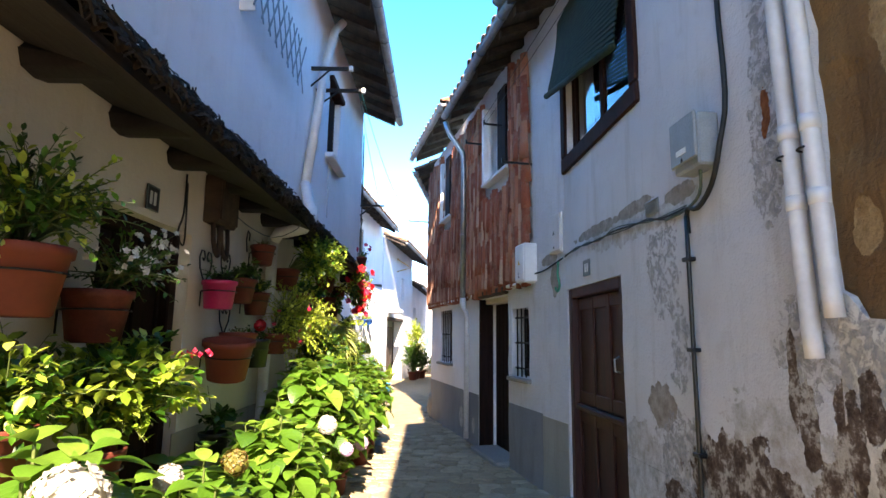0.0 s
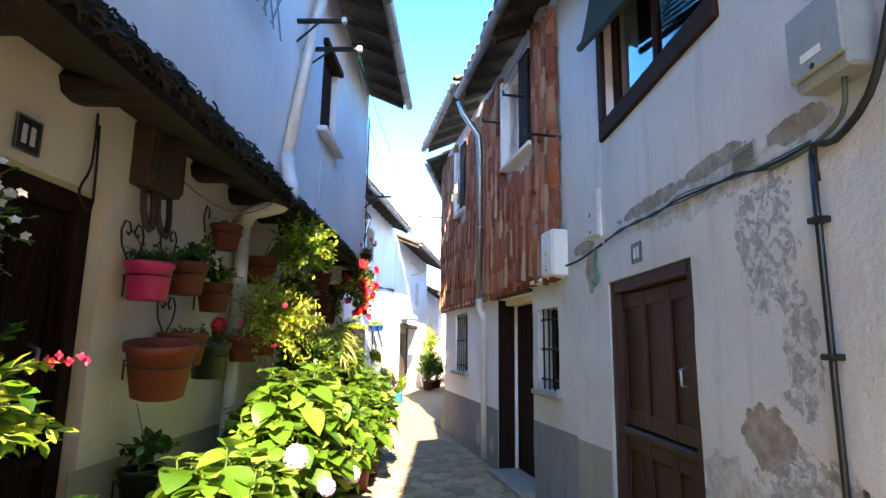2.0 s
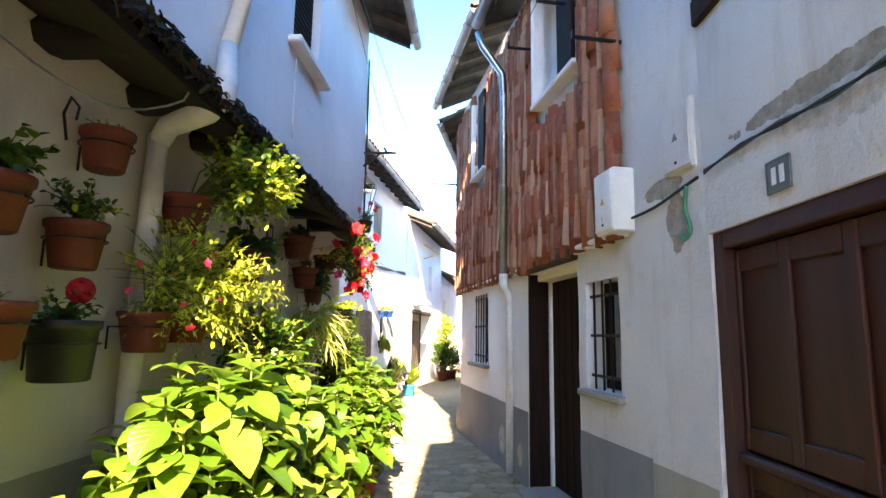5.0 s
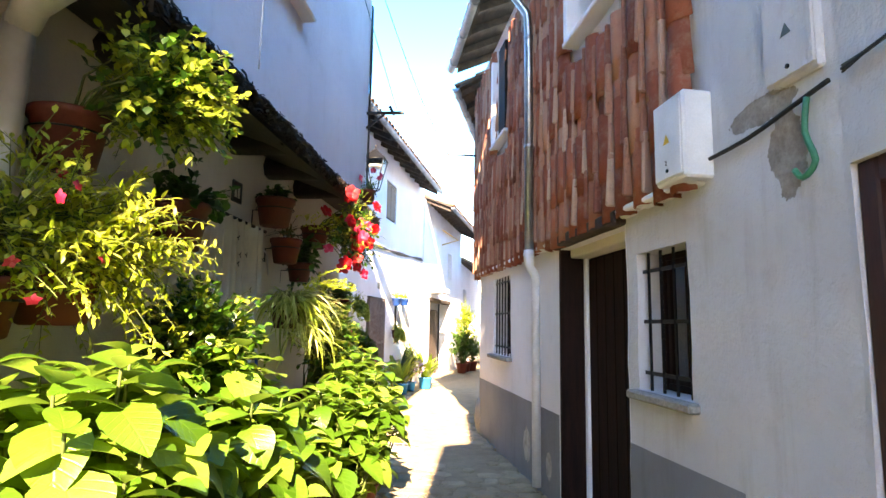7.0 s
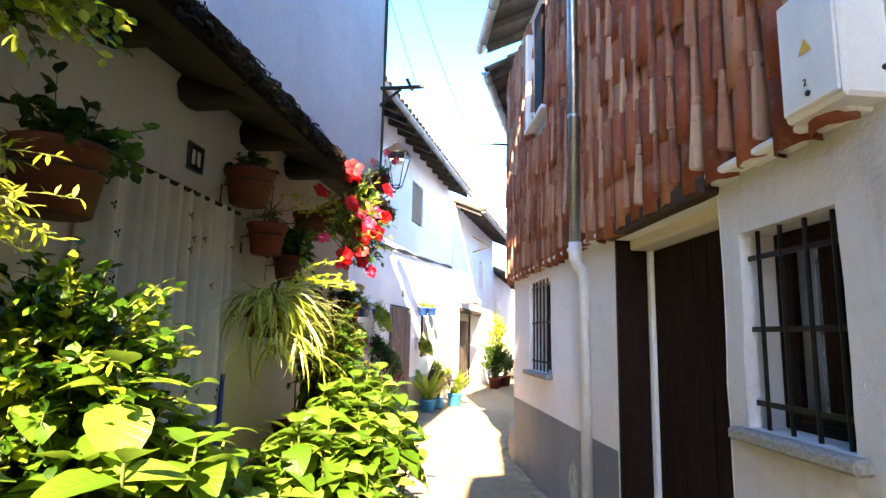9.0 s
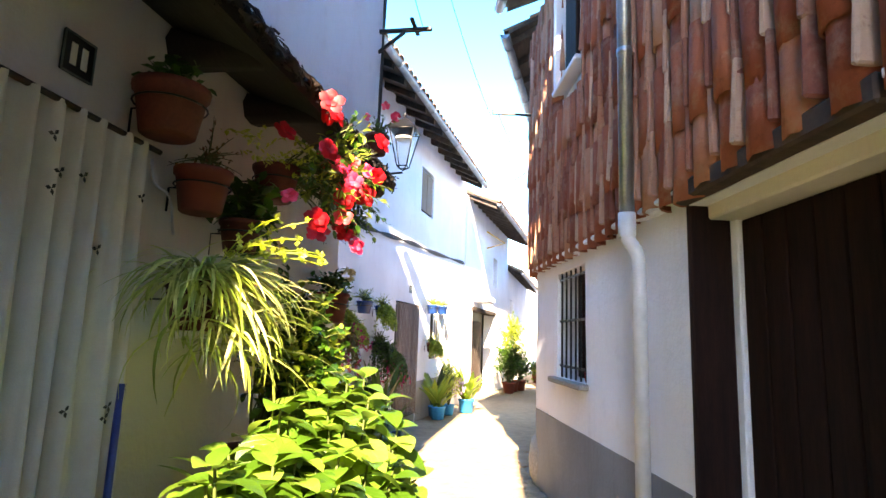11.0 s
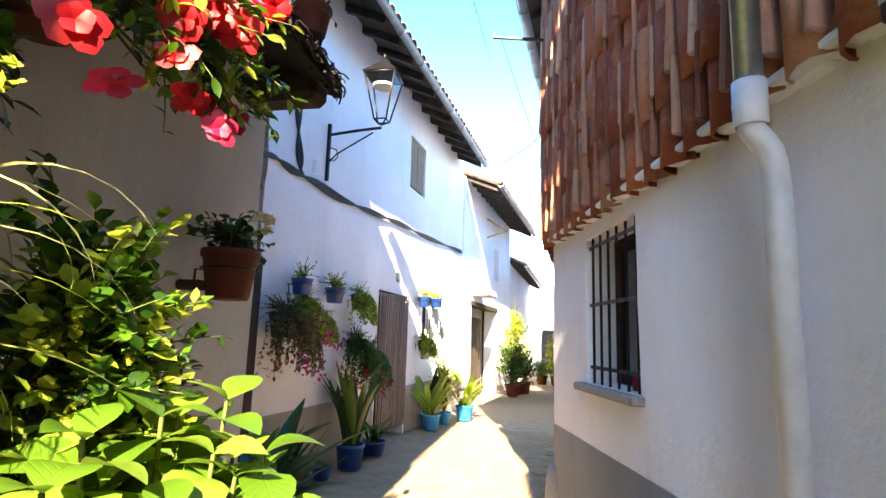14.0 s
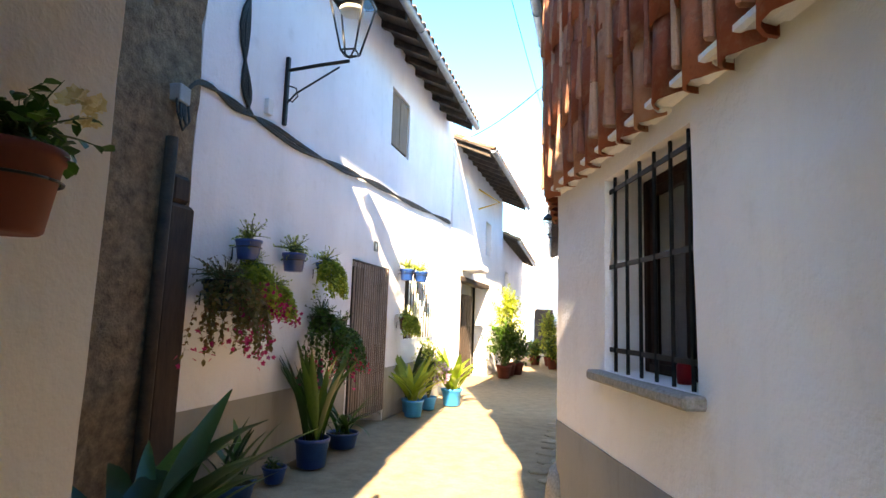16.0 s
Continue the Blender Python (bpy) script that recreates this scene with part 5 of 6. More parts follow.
for i in range(7):
    f = MB(True)
    bloom(f, Vector((.04, .02, .24)) + rand_dir(r, .2) * .14, rand_dir(r), .035, 5, r)
    part("blossom", f, M_PINK, p)
# ivy and purple-leaved plants lower down
p = potted(-1.5, 8.05, .6, .14, .22, M_TERRADARK, "pot of dense small-leaved climbing plant on the wall", wall_x=LX - .04)
shrub(p, (0, 0, .2), (.2, .06, .6), (.22, .25, .46), 270, 11, .06, .05, M_BRIGHTLEAF, 53, mat2=M_DARKLEAF, share=.45, length=.17)
p = potted(-1.5, 7.8, 1.72, .1, .15, M_TERRADARK, "dark broad-leaved plant in a pot on the wall", wall_x=LX - .04)
shrub(p, (0, 0, .12), (0, .02, .18), (.13, .17, .24), 46, 7, .1, .06, M_DARKLEAF, 54, length=.16, segs=3)
p = potted(-1.5, 9.02, 1.44, .115, .2, M_TERRA, "terracotta pot with cream-flowered geranium on a wooden peg", wall_x=LX - .04)
shrub(p, (0, 0, .17), (.0, .02, .27), (.15, .18, .09), 34, 6, .055, .05, M_DARKLEAF, 55, length=.12, segs=3)
cf = MB(True)
for i in range(26):
    bloom(cf, Vector((.05, .13, .34)) + rand_dir(r) * .045, rand_dir(r, .3), .022, 5, r)
part("blossom", cf, M_CREAMPETAL, p, "cream yellow flower head")
part("peg", MB().box((-.16, -.12, .03), (-.05, -.06, .07), bev=.01), M_BEAM, p)


# ---- hydrangeas along the wall ----
big_leaf = []
for s in range(4):
    b = MB(True)
    b.leaf(Matrix(), .175, .12 + .006 * s, .55 + .22 * s, .16 + .07 * (s % 3), 6, .45)
    big_leaf.append(b.mesh("leaf", M_HYD))


def hydrangea(x, y, rx, ry, h, shoots, seed, label, blooms=()):
    r = random.Random(seed)
    t = thing("hydrangea_bush", label, "hydrangea", Matrix.Translation((x, y, gz(y) - .02)), group="hydrangeas along the wall")
    part("planter", pot_mesh(.2, .16, .26), M_TERRADARK, t)
    st, inner = MB(True), MB(True)
    for i in range(shoots):
        a = 2 * math.pi * (i * .618 + r.random() * .1)
        f = math.sqrt((i + .5) / shoots)
        px, py = rx * f * math.cos(a), ry * f * math.sin(a)
        top = h * (1 - .45 * f ** 3) * r.uniform(.86, 1.06) + .08 * noise.noise(Vector((x + px, y + py, seed)) * 3)
        tip = Vector((px, py, top))
        lean = Vector((px * .9, py * .5, .75)).normalized()
        st.tube([(px * .2, py * .2, .22), (px * .75, py * .75, top * .6), tip], [.008, .007, .005], 5, False)
        for k in range(3):
            for sgn in (0, 1):
                ang = a + k * 1.57 + sgn * math.pi + r.uniform(-.3, .3)
                out = Vector((math.cos(ang), math.sin(ang), .5 - .55 * k)) + lean * .35
                q = tip - lean * (.045 * k) + Vector((0, 0, 0))
                s = (.7 + .25 * k) * r.uniform(.8, 1.15)
                o = part("leaf", big_leaf[r.randrange(4)], None, t)
                o.matrix_local = aim(q, out, r.uniform(-.35, .35)) @ Matrix.Diagonal((s, s, s, 1))
        for k in range(9):
            z = top * r.uniform(.25, .85)
            g = z / top
            q = Vector((px * g, py * g, z)) + Vector((r.uniform(-.05, .05), r.uniform(-.05, .05), 0))
            inner.leaf(aim(q, (px + r.uniform(-.4, .4), py + r.uniform(-.4, .4), r.uniform(-.15, .5)), r.uniform(-.6, .6)), r.uniform(.1, .16), r.uniform(.07, .11), r.uniform(.2, .9), .2, 4, .45)
    part("stem", st, M_STEM, t)
    part("foliage", inner, M_HYD, t, kind="stuff")
    for bx, by, bz, br, m in blooms:
        hb = MB(True)
        c = Vector((bx - x, by - y, bz - gz(y)))
        for i in range(150):
            d = rand_dir(r)
            q = c + d * br * r.uniform(.9, 1.02)
            for k in range(4):
                hb.leaf(aim(q, d) @ Matrix.Rotation(1.57 * k, 4, "Y") @ Matrix.Rotation(1.35, 4, "X"), br * .22, br * .2, .2, 0, 2, .6)
        hb.lathe([(0, -br * .9), (br * .7, -br * .6), (br * .9, 0), (br * .7, br * .6), (0, br * .9)], 12, Matrix.Translation(c))
        part("flower_head", hb, m, t, "rounded pale flower head")
    return t


hydrangea(-1.1, 1.75, .34, .55, 1.18, 26, 61, "sunlit hydrangea with large serrated green leaves and pale heads", [(-.93, 1.5, 1.1, .09, M_WHITEPETAL), (-.98, 2.15, 1.0, .05, M_WHITEPETAL)])
hydrangea(-1.12, 2.75, .3, .45, .98, 22, 62, "hydrangea with fading flower heads against the cream wall", [(-.95, 2.75, .93, .06, M_DRYLEAF)])
hydrangea(-1.08, 3.85, .36, .55, 1.0, 40, 63, "low sunlit hydrangea with a white flower head", [(-.78, 4.1, .9, .065, M_WHITEPETAL), (-.7, 4.5, .66, .05, M_LILAC)])
hydrangea(-1.08, 4.95, .38, .6, 1.33, 70, 64, "tall hydrangea with large bright green leaves", [(-.68, 5.2, .58, .06, M_LILAC)])
hydrangea(-1.08, 5.85, .38, .55, 1.3, 60, 65, "hydrangea with large bright green leaves below the curtain")
hydrangea(-1.04, 7.28, .34, .56, 1.1, 56, 66, "sunlit hydrangea beside the curtain doorway")
hydrangea(-1.04, 8.0, .36, .54, 1.2, 62, 67, "sunlit hydrangea near the corner of the cream house")


def sword_plant(x, y, z, rt, h, mat, n, ll, lw, seed, label, leafmat=None, spread=.35, curl=.5, pot=True):
    t = potted(x, y, z, rt, h, mat, label, ring=False, taper=.78)
    r = random.Random(seed)
    ms = []
    for k in range(3):
        b = MB(True)
        b.leaf(Matrix(), ll, lw, curl * (.6 + .5 * k), .3, 7, .45)
        ms.append(b.mesh("leaf", leafmat or M_SWORD))
    for i in range(n):
        a = r.uniform(0, 6.28)
        d = Vector((math.cos(a) * spread, math.sin(a) * spread, 1)) * 1
        o = part("leaf", ms[i % 3], None, t)
        s = r.uniform(.6, 1.1)
        o.matrix_local = aim((r.uniform(-.5, .5) * rt, r.uniform(-.5, .5) * rt, h * .8), d + Vector((r.uniform(-.2, .2), r.uniform(-.2, .2), 0)), r.uniform(-.5, .5)) @ Matrix.Diagonal((s, s, s, 1))
    return t


sword_plant(-2.0, 10.2, gz(10.2), .19, .26, M_TERRADARK, 40, .95, .13, 71, "dark aspidistra leaves in a pot by the house corner", spread=.6, curl=.9)
sword_plant(-2.43, 11.86, gz(12), .17, .16, M_BLUEPOT, 18, .5, .075, 72, "blue pot of upright dark leaves on the lane", spread=.3)
p = potted(-2.37, 12.42, gz(12.4), .1, .13, M_BLUEPOT, "small blue pot of low succulents on the lane", ring=False)
shrub(p, (0, 0, .1), (0, 0, .14), (.1, .1, .04), 20, 6, .035, .02, M_DARKLEAF, 73, length=.08)
sword_plant(-2.28, 12.98, gz(13), .16, .26, M_BLUEPOT, 42, .95, .085, 74, "blue pot of tall mother-in-law's tongue by the skirting", spread=.22, curl=.25)
sword_plant(-2.27, 13.8, gz(13.8), .17, .16, M_BLUEPOT, 26, .7, .05, 75, "blue pot of arching leaves beside the strip curtain", M_DARKLEAF, .5, 1.0)
sword_plant(-1.97, 15.95, gz(16), .15, .24, M_CYANPOT, 22, .8, .11, 76, "bright blue pot of broad sunlit leaves on the lane", M_BRIGHTLEAF, .35, .6)
sword_plant(-1.6, 17.25, gz(17.2), .17, .27, M_CYANPOT, 30, .8, .11, 77, "bright blue pot of broad yellow-green leaves", M_BRIGHTLEAF, .4, .6)
sword_plant(-2.1, 16.3, gz(16.3), .12, .2, M_CYANPOT, 14, .9, .12, 78, "blue pot of tall dark leaves against the white wall", M_SWORD, .3, .5)
p = potted(-1.88, 16.65, gz(16.6), .13, .2, M_CYANPOT, "blue pot of yellow-green shrub with lilac flowers", ring=False)
shrub(p, (0, 0, .15), (0, 0, .7), (.24, .3, .42), 110, 8, .07, .035, M_YELLOWLEAF, 80, length=.22)
lf = MB(True)
for i in range(50):
    bloom(lf, Vector((.15, .1, .55)) + rand_dir(r) * .16, rand_dir(r), .035, 5, r)
part("blossom", lf, M_LILAC, p, "lilac flowers", kind="stuff")


def wall_pot(y, z, rt, mat, label, leaf=None, fall=0.0, seed=1, flower=None, n=50, size=.035, rise=.12):
    """A blue pot on the white wall, with foliage that rises and trails."""
    q = H44.p(y, z, rt + .03)
    p = potted(q.x, q.y, q.z, rt, rt * 1.5, mat, label, wall_x=q.x - rt - .03, taper=.75)
    h = rt * 1.5
    shrub(p, (0, 0, h * .8), (0, 0, h + rise * .4), (rt * 1.4, rt * 1.6, rise), n, 7, size, size * .5, leaf or M_BRIGHTLEAF, seed, length=.13)
    r = random.Random(seed)
    if fall:
        lv, st, fl = MB(True), MB(True), MB(True)
        for i in range(60):
            a = r.uniform(-1.7, 1.7)
            d = Vector((math.cos(a) * .6, math.sin(a), .3))
            e = spray(lv, st, Vector((math.cos(a) * rt * .8, math.sin(a) * rt * .8, h)), d, fall * r.uniform(.45, 1.05), 32, .05, .036, r, 4.5, .003)
            if flower:
                for k in range(r.randrange(1, 4)):
                    bloom(fl, e + rand_dir(r) * .07, rand_dir(r), .02, 5, r)
        part("foliage", lv, leaf if leaf else M_DRYLEAF, p, kind="stuff")
        part("stem", st, M_STEM, p)
        if flower:
            part("blossom", fl, flower, p, kind="stuff")
    return p


wall_pot(12.05, 1.69, .105, M_BLUEPOT, "deep blue pot with bushy green plant on the white wall", seed=81, n=34)
wall_pot(12.75, 1.66, .11, M_BLUEPOT, "deep blue pot with light green plant on the white wall", seed=82)
wall_pot(13.4, 1.65, .1, M_BLUEPOT, "deep blue pot with trailing plant beside the doorway", seed=83, fall=.4, leaf=M_BRIGHTLEAF, n=34)
wall_pot(11.72, 1.28, .15, M_BLACKPOT, "dark planter of long trailing reddish plant on the white wall", seed=84, fall=.62, leaf=M_DRYLEAF, flower=M_MAGENTA, n=70)
wall_pot(12.38, 1.3, .12, M_TERRADARK, "pot of magenta flowers and grassy leaves on the white wall", seed=85, fall=.3, leaf=M_BRIGHTLEAF, flower=M_MAGENTA)
wall_pot(13.35, 1.1, .11, M_BLACKPOT, "dark pot of trailing plant with pink flowers by the doorway", seed=86, fall=.75, leaf=M_DARKLEAF, flower=M_MAGENTA, n=70)
wall_pot(12.12, 1.5, .09, M_BLUEPOT, "blue pot of bushy trailing greenery on the white wall", seed=97, fall=.36, leaf=M_BRIGHTLEAF, flower=M_MAGENTA, n=50)
wall_pot(13.85, .95, .11, M_BLACKPOT, "pot of bright pink flowers by the doorway", seed=87, fall=.5, leaf=M_DARKLEAF, flower=M_PINK, n=60)
wall_pot(16.0, 1.82, .11, M_BLUEPOT, "deep blue pot above the barred window", seed=88)
wall_pot(16.7, 1.85, .11, M_BLUEPOT, "deep blue pot with yellowish plant above the barred window", seed=89, leaf=M_YELLOWLEAF)
wall_pot(16.05, 1.1, .12, M_TERRADARK, "pot of grassy leaves beside the barred window", seed=90, fall=.3, leaf=M_BRIGHTLEAF)


# far plants at the bend
def far_bush(x, y, h, rx, mat, mat2, seed, label, pot=M_TERRA):
    t = potted(x, y, gz(y), .2, .32, pot, label, ring=False)
    shrub(t, (0, 0, .25), (0, 0, h * .6), (rx, rx, h * .42), 170, 8, .12, .06, mat, seed, length=.3, mat2=mat2, share=.5)


far_bush(-1.0, 22.4, 1.5, .5, M_DARKLEAF, M_DARKLEAF, 91, "dense dark potted shrub by the far porch")
far_bush(-.92, 23.1, 2.5, .42, M_BRIGHTLEAF, M_YELLOWLEAF, 96, "tall potted shrub, yellow-green above, by the far porch")
far_bush(-.72, 23.6, 1.2, .5, M_DARKLEAF, M_SWORD, 92, "dark bushy pot plant at the bend of the lane")
far_bush(.28, 27.5, 1.9, .4, M_BRIGHTLEAF, M_YELLOWLEAF, 93, "potted yellow-green shrub near the far houses")
far_bush(-.2, 27.8, .8, .25, M_DARKLEAF, M_BRIGHTLEAF, 94, "orange pot with a small plant on the far lane")
far_bush(.35, 26.2, 1.0, .35, M_DARKLEAF, M_BRIGHTLEAF, 95, "dark green pot plant by the last doorway")


# ---- fittings on the peeling house ----
box = thing("meter_box", "grey plastic meter box with a white label, on peeling plaster", "meter box", R1.at(2.9, 2.4))
part("body", MB().box((-.12, -.12, 0), (.14, 0, .29), bev=.012), M_GREYBOX, box)
part("lid", MB().box((-.125, -.14, .04), (.145, -.122, .295), bev=.008), M_GREYBOX, box)
part("label_plate", MB().box((-.05, -.144, .09), (.05, -.141, .12)), M_BAR, box, "blank white label")
part("screw", MB(True).lathe([(0, -.004), (.012, -.004), (.012, 0), (0, 0)], 10, pose(.0, -.142, .06, 90)), M_IRON, box)


def hung(wall, pts, radius, mat, name, label, cat="cable", sub=3, off=.02):
    """A cable or pipe over a wall through (y, z) or (y, z, offset) points."""
    ps = [wall.p(q[0], q[1], q[2] if len(q) > 2 else off) for q in pts]
    out = []
    for i in range(len(ps) - 1):
        p0, p1, p2, p3 = ps[max(i - 1, 0)], ps[i], ps[i + 1], ps[min(i + 2, len(ps) - 1)]
        for k in range(sub):
            t = k / sub
            out.append(.5 * ((2 * p1) + (p2 - p0) * t + (2 * p0 - 5 * p1 + 4 * p2 - p3) * t * t + (3 * p1 - p0 - 3 * p2 + p3) * t ** 3))
    out.append(ps[-1])
    o = part(name, MB(True).tube(out, radius, 8), mat)
    return tagged(o, label, cat)


hung(R1, [(2.66, 5.0), (2.68, 3.4), (2.66, 2.75), (2.68, 2.5, .05), (2.78, 2.3, .05), (2.98, 2.22), (3.09, 2.24), (3.09, 2.1)], .014, M_CABLE, "supply_cable", "thick black supply cable on the white wall")
hung(R1, [(2.86, 2.4, .06), (2.9, 2.28, .05), (3.1, 2.24), (3.35, 2.23)], .009, M_CABLEGREEN, "thin_cable", "grey-green cable leaving the meter box")
hung(R1, [(3.09, 2.2, .03), (3.09, 1.2, .03), (3.085, -.02, .03)], .013, M_PLATE, "conduit", "dark grey conduit running down the peeling wall", "pipe")
for z in (1.95, 1.45, .9, .4):
    c = part("conduit_clip", MB().box((-.03, -.055, -.012), (.03, 0, .012), R1.at(3.09, z), .004), M_PLATE)
    tagged(c, "small dark clip on the grey conduit", "clip")
for i, (dz, rr) in enumerate(((0, .007), (.013, .004), (-.012, .004))):
    hung(R1, [(3.1, 2.25 + dz), (3.38, 2.25 + dz), (3.6, 2.28 - dz), (3.88, 2.3 + dz), (4.2, 2.32 + dz * 1.5), (4.5, 2.31 - dz), (4.8, 2.325 + dz), (5.1, 2.33 - dz), (5.45, 2.31 + dz)], rr, M_CABLE if i != 1 else M_CABLEGREEN, "wall_cable", "sagging cable clipped along the peeling wall")
hung(R2, [(5.52, 2.3), (5.7, 2.27), (5.95, 2.23), (6.25, 2.22)], .01, M_CABLE, "wall_cable", "black cable ending at the white box")
hung(R2, [(5.62, 2.28), (5.64, 2.15), (5.6, 2.03), (5.66, 1.98), (5.7, 2.02)], .012, M_GREENHOSE, "green_tube", "green tube looped in a bare plaster hollow", "tube")
vent = thing("wall_vent", "small grey slatted wall vent", "vent", R1.at(3.55, 2.36))
part("frame", MB().box((-.09, -.012, -.05), (.09, 0, .05), bev=.004), M_GREYBOX, vent)
for i in range(6):
    part("slat", MB().box((-.08, -.022, -.042 + i * .015), (.08, -.012, -.036 + i * .015), bev=.002), M_GREYBOX, vent)
for ya, yb, zb in ((2.22, 2.165, 1.44), (2.1, 2.045, 1.59)):
    t = thing("downpipe", "old white plastic downpipe on the corner of the wall", "pipe", group="downpipes at the corner")
    pts = [R1.p(ya + .01, 5.0, .055), R1.p(ya, 3.0, .055), R1.p(yb, zb + .08, .055), R1.p(yb, zb, .05)]
    part("pipe", MB(True).tube(pts, .034, 14), M_PVC, t)
    for z in (2.05, 2.35, 3.2):
        yy = ya + (yb - ya) * max(0, (3.0 - z) / (2.92 - zb))
        part("collar", MB(True).lathe([(.035, -.03), (.039, -.028), (.039, .028), (.035, .03)], 14, Matrix.Translation(R1.p(yy, z, .055))), M_PVC, t)
    q = R1.p((ya + yb) / 2 + .02, 2.25, .055)
    part("strap", MB(True).tube([q + Vector((.039 * math.cos(a * .4), .039 * math.sin(a * .4), 0)) for a in range(17)], .005, 5), M_IRON, t)
for wall, y, z, w, h, d, label in ((R2, 6.34, 2.13, .27, .44, .15, "white plastic meter box with a yellow warning triangle"), (R2, 5.68, 2.37, .28, .42, .025, "limewashed meter box set flush into the wall")):
    b = thing("white_meter_box", label, "meter box", wall.at(y, z))
    skin = M_WHITEBOX if d > .1 else M_WHITE39
    part("body", MB().box((-w / 2, -d, 0), (w / 2, .01, h), bev=.012), skin, b)
    part("lid", MB().box((-w / 2 + .012, -d - .012, .02), (w / 2 - .012, -d - .001, h - .015), bev=.006), skin, b)
    part("warning_triangle", MB().add([(-.03, -d - .0145, h * .45), (.03, -d - .0145, h * .45), (0, -d - .0145, h * .45 + .052)], [(0, 1, 2)]), M_YELLOW if d > .1 else M_PLATEGREY, b)
    tx = bpy.data.curves.new("numeral", "FONT")
    tx.body, tx.size, tx.extrude = "2", .035, .0008
    tx.materials.append(M_IRON)
    if d > .1:
        o = new("numeral", tx)
        o.parent = b
        o.matrix_local = pose(-.02, -d - .0135, .09, 90)
    part("lock", MB(True).lathe([(0, .006), (.01, .006), (.01, 0)], 8, pose(.0, -d - .012, .06, 90)), M_IRON, b)
number_plate(R1, 4.85, 2.12, .16, .14, M_PLATEGREY, "small grey enamel plate above the dark door")
number_plate(LW, 3.05, 2.25, .13, .14, M_PLATE, "black framed enamel plate beside the shaded door")
number_plate(LW, 6.93, 2.24, .13, .14, M_PLATE, "black enamel plate with pale bars above the curtain")
number_plate(H44, 15.05, 2.2, .13, .13, M_PLATEGREY, "small grey plate on the white wall", 1)

# ---- fittings on the tile-hung house ----
dp = thing("downpipe", "shiny steel downpipe over the hung tiles, white below", "pipe")
part("steel_pipe", MB(True).tube([R3.p(8.78, 4.98, .45), R3.p(8.76, 4.8, .4), R3.p(8.72, 4.45, .17), R3.p(8.72, 4.2, .155), R3.p(8.72, 2.06, .155)], .042, 14), M_STEEL, dp, "shiny galvanised pipe")
for z in (4.2, 3.1):
    part("collar", MB(True).lathe([(.043, -.02), (.047, -.018), (.047, .018), (.043, .02)], 14, Matrix.Translation(R3.p(8.72, z, .155))), M_STEEL, dp)
part("socket", MB(True).lathe([(.044, .08), (.05, .08), (.05, -.05), (.045, -.06)], 14, Matrix.Translation(R3.p(8.72, 2.03, .155))), M_PVC, dp)
part("plastic_pipe", MB(True).tube([R3.p(8.72, 2.02, .155), R3.p(8.72, 1.96, .153), R3.p(8.715, 1.925, .13), R3.p(8.71, 1.89, .11), R3.p(8.71, 1.85, .1), R3.p(8.71, 1.78, .096), R3.p(8.71, .02, .092)], .04, 14), M_PVC, dp, "white plastic lower pipe")
stone = thing("corner_stone", "rounded grey guard stone at the house corner", "stone", Matrix.Translation((-.1, 11.7, gz(12) - .05)))
bs = MB(True)
n_, vs = 18, []
for i in range(9):
    a = math.pi * i / 8
    for k in range(n_):
        t = 2 * math.pi * k / n_
        q = Vector((.12 * math.sin(a) * math.cos(t), .2 * math.sin(a) * math.sin(t), .25 - .3 * math.cos(a)))
        q *= 1 + .18 * noise.noise(q * 5)
        vs.append(q)
bs.add(vs, [(i * n_ + k, i * n_ + (k + 1) % n_, (i + 1) * n_ + (k + 1) % n_, (i + 1) * n_ + k) for i in range(8) for k in range(n_)])
part("stone", bs, M_GRANITE, stone)


def rod(wall, y, z, out, label, tip=.0):
    t = thing("clothes_rod", label, "bracket", wall.at(y, z))
    part("bar", MB().box((-.012, -out, -.012), (.012, .05, .012), bev=.003), M_IRON, t)
    part("upright", MB().box((-.012, -out, -.0), (.012, -out + .02, .05 + tip), bev=.003), M_IRON, t)
    return t


rod(R2, 6.3, 3.52, .38, "rusty iron clothes-line rod on the tiled wall")
rod(R3, 7.05, 4.28, .36, "dark iron clothes-line rod by the upper window")
rod(R3, 7.9, 4.32, .36, "dark iron clothes-line rod beyond the upper window")
rod(R3, 11.55, 3.9, .55, "thin iron rod on the tiled corner")


def wire(a, b, sag, radius, mat, label):
    a, b = Vector(a), Vector(b)
    pts = [a.lerp(b, i / 12) - Vector((0, 0, sag * 4 * (i / 12) * (1 - i / 12))) for i in range(13)]
    return tagged(part("wire", MB(True).tube(pts, radius, 5), mat), label, "wire")


wire(R3.p(7.9, 4.32, .34), R1.p(2.6, 4.2, .3), .05, .003, M_CABLE, "thin clothes line along the tiled wall")
wire(R3.p(7.9, 4.30, .30), R1.p(2.6, 4.1, .26), .05, .003, M_CABLE, "second thin clothes line along the wall")
wire((-.92, 5.8, 4.17), (-1.05, 9.4, 3.78), .06, .003, M_TEALCORD, "teal cord along the upper white wall")
wire((-.9, 5.8, 4.19), (-.85, 13.2, 4.6), .25, .003, M_TEALCORD, "teal cord over the lane")
wire(H44.p(18.3, 4.7, .4), R3B.p(15.5, 4.8, .2), .12, .008, M_CABLE, "dark cable across the lane")
wire(R3.p(11.5, 3.9, .5), R3B.p(14.5, 3.6, .3), .05, .003, M_TEALCORD, "thin cord at the tiled corner")

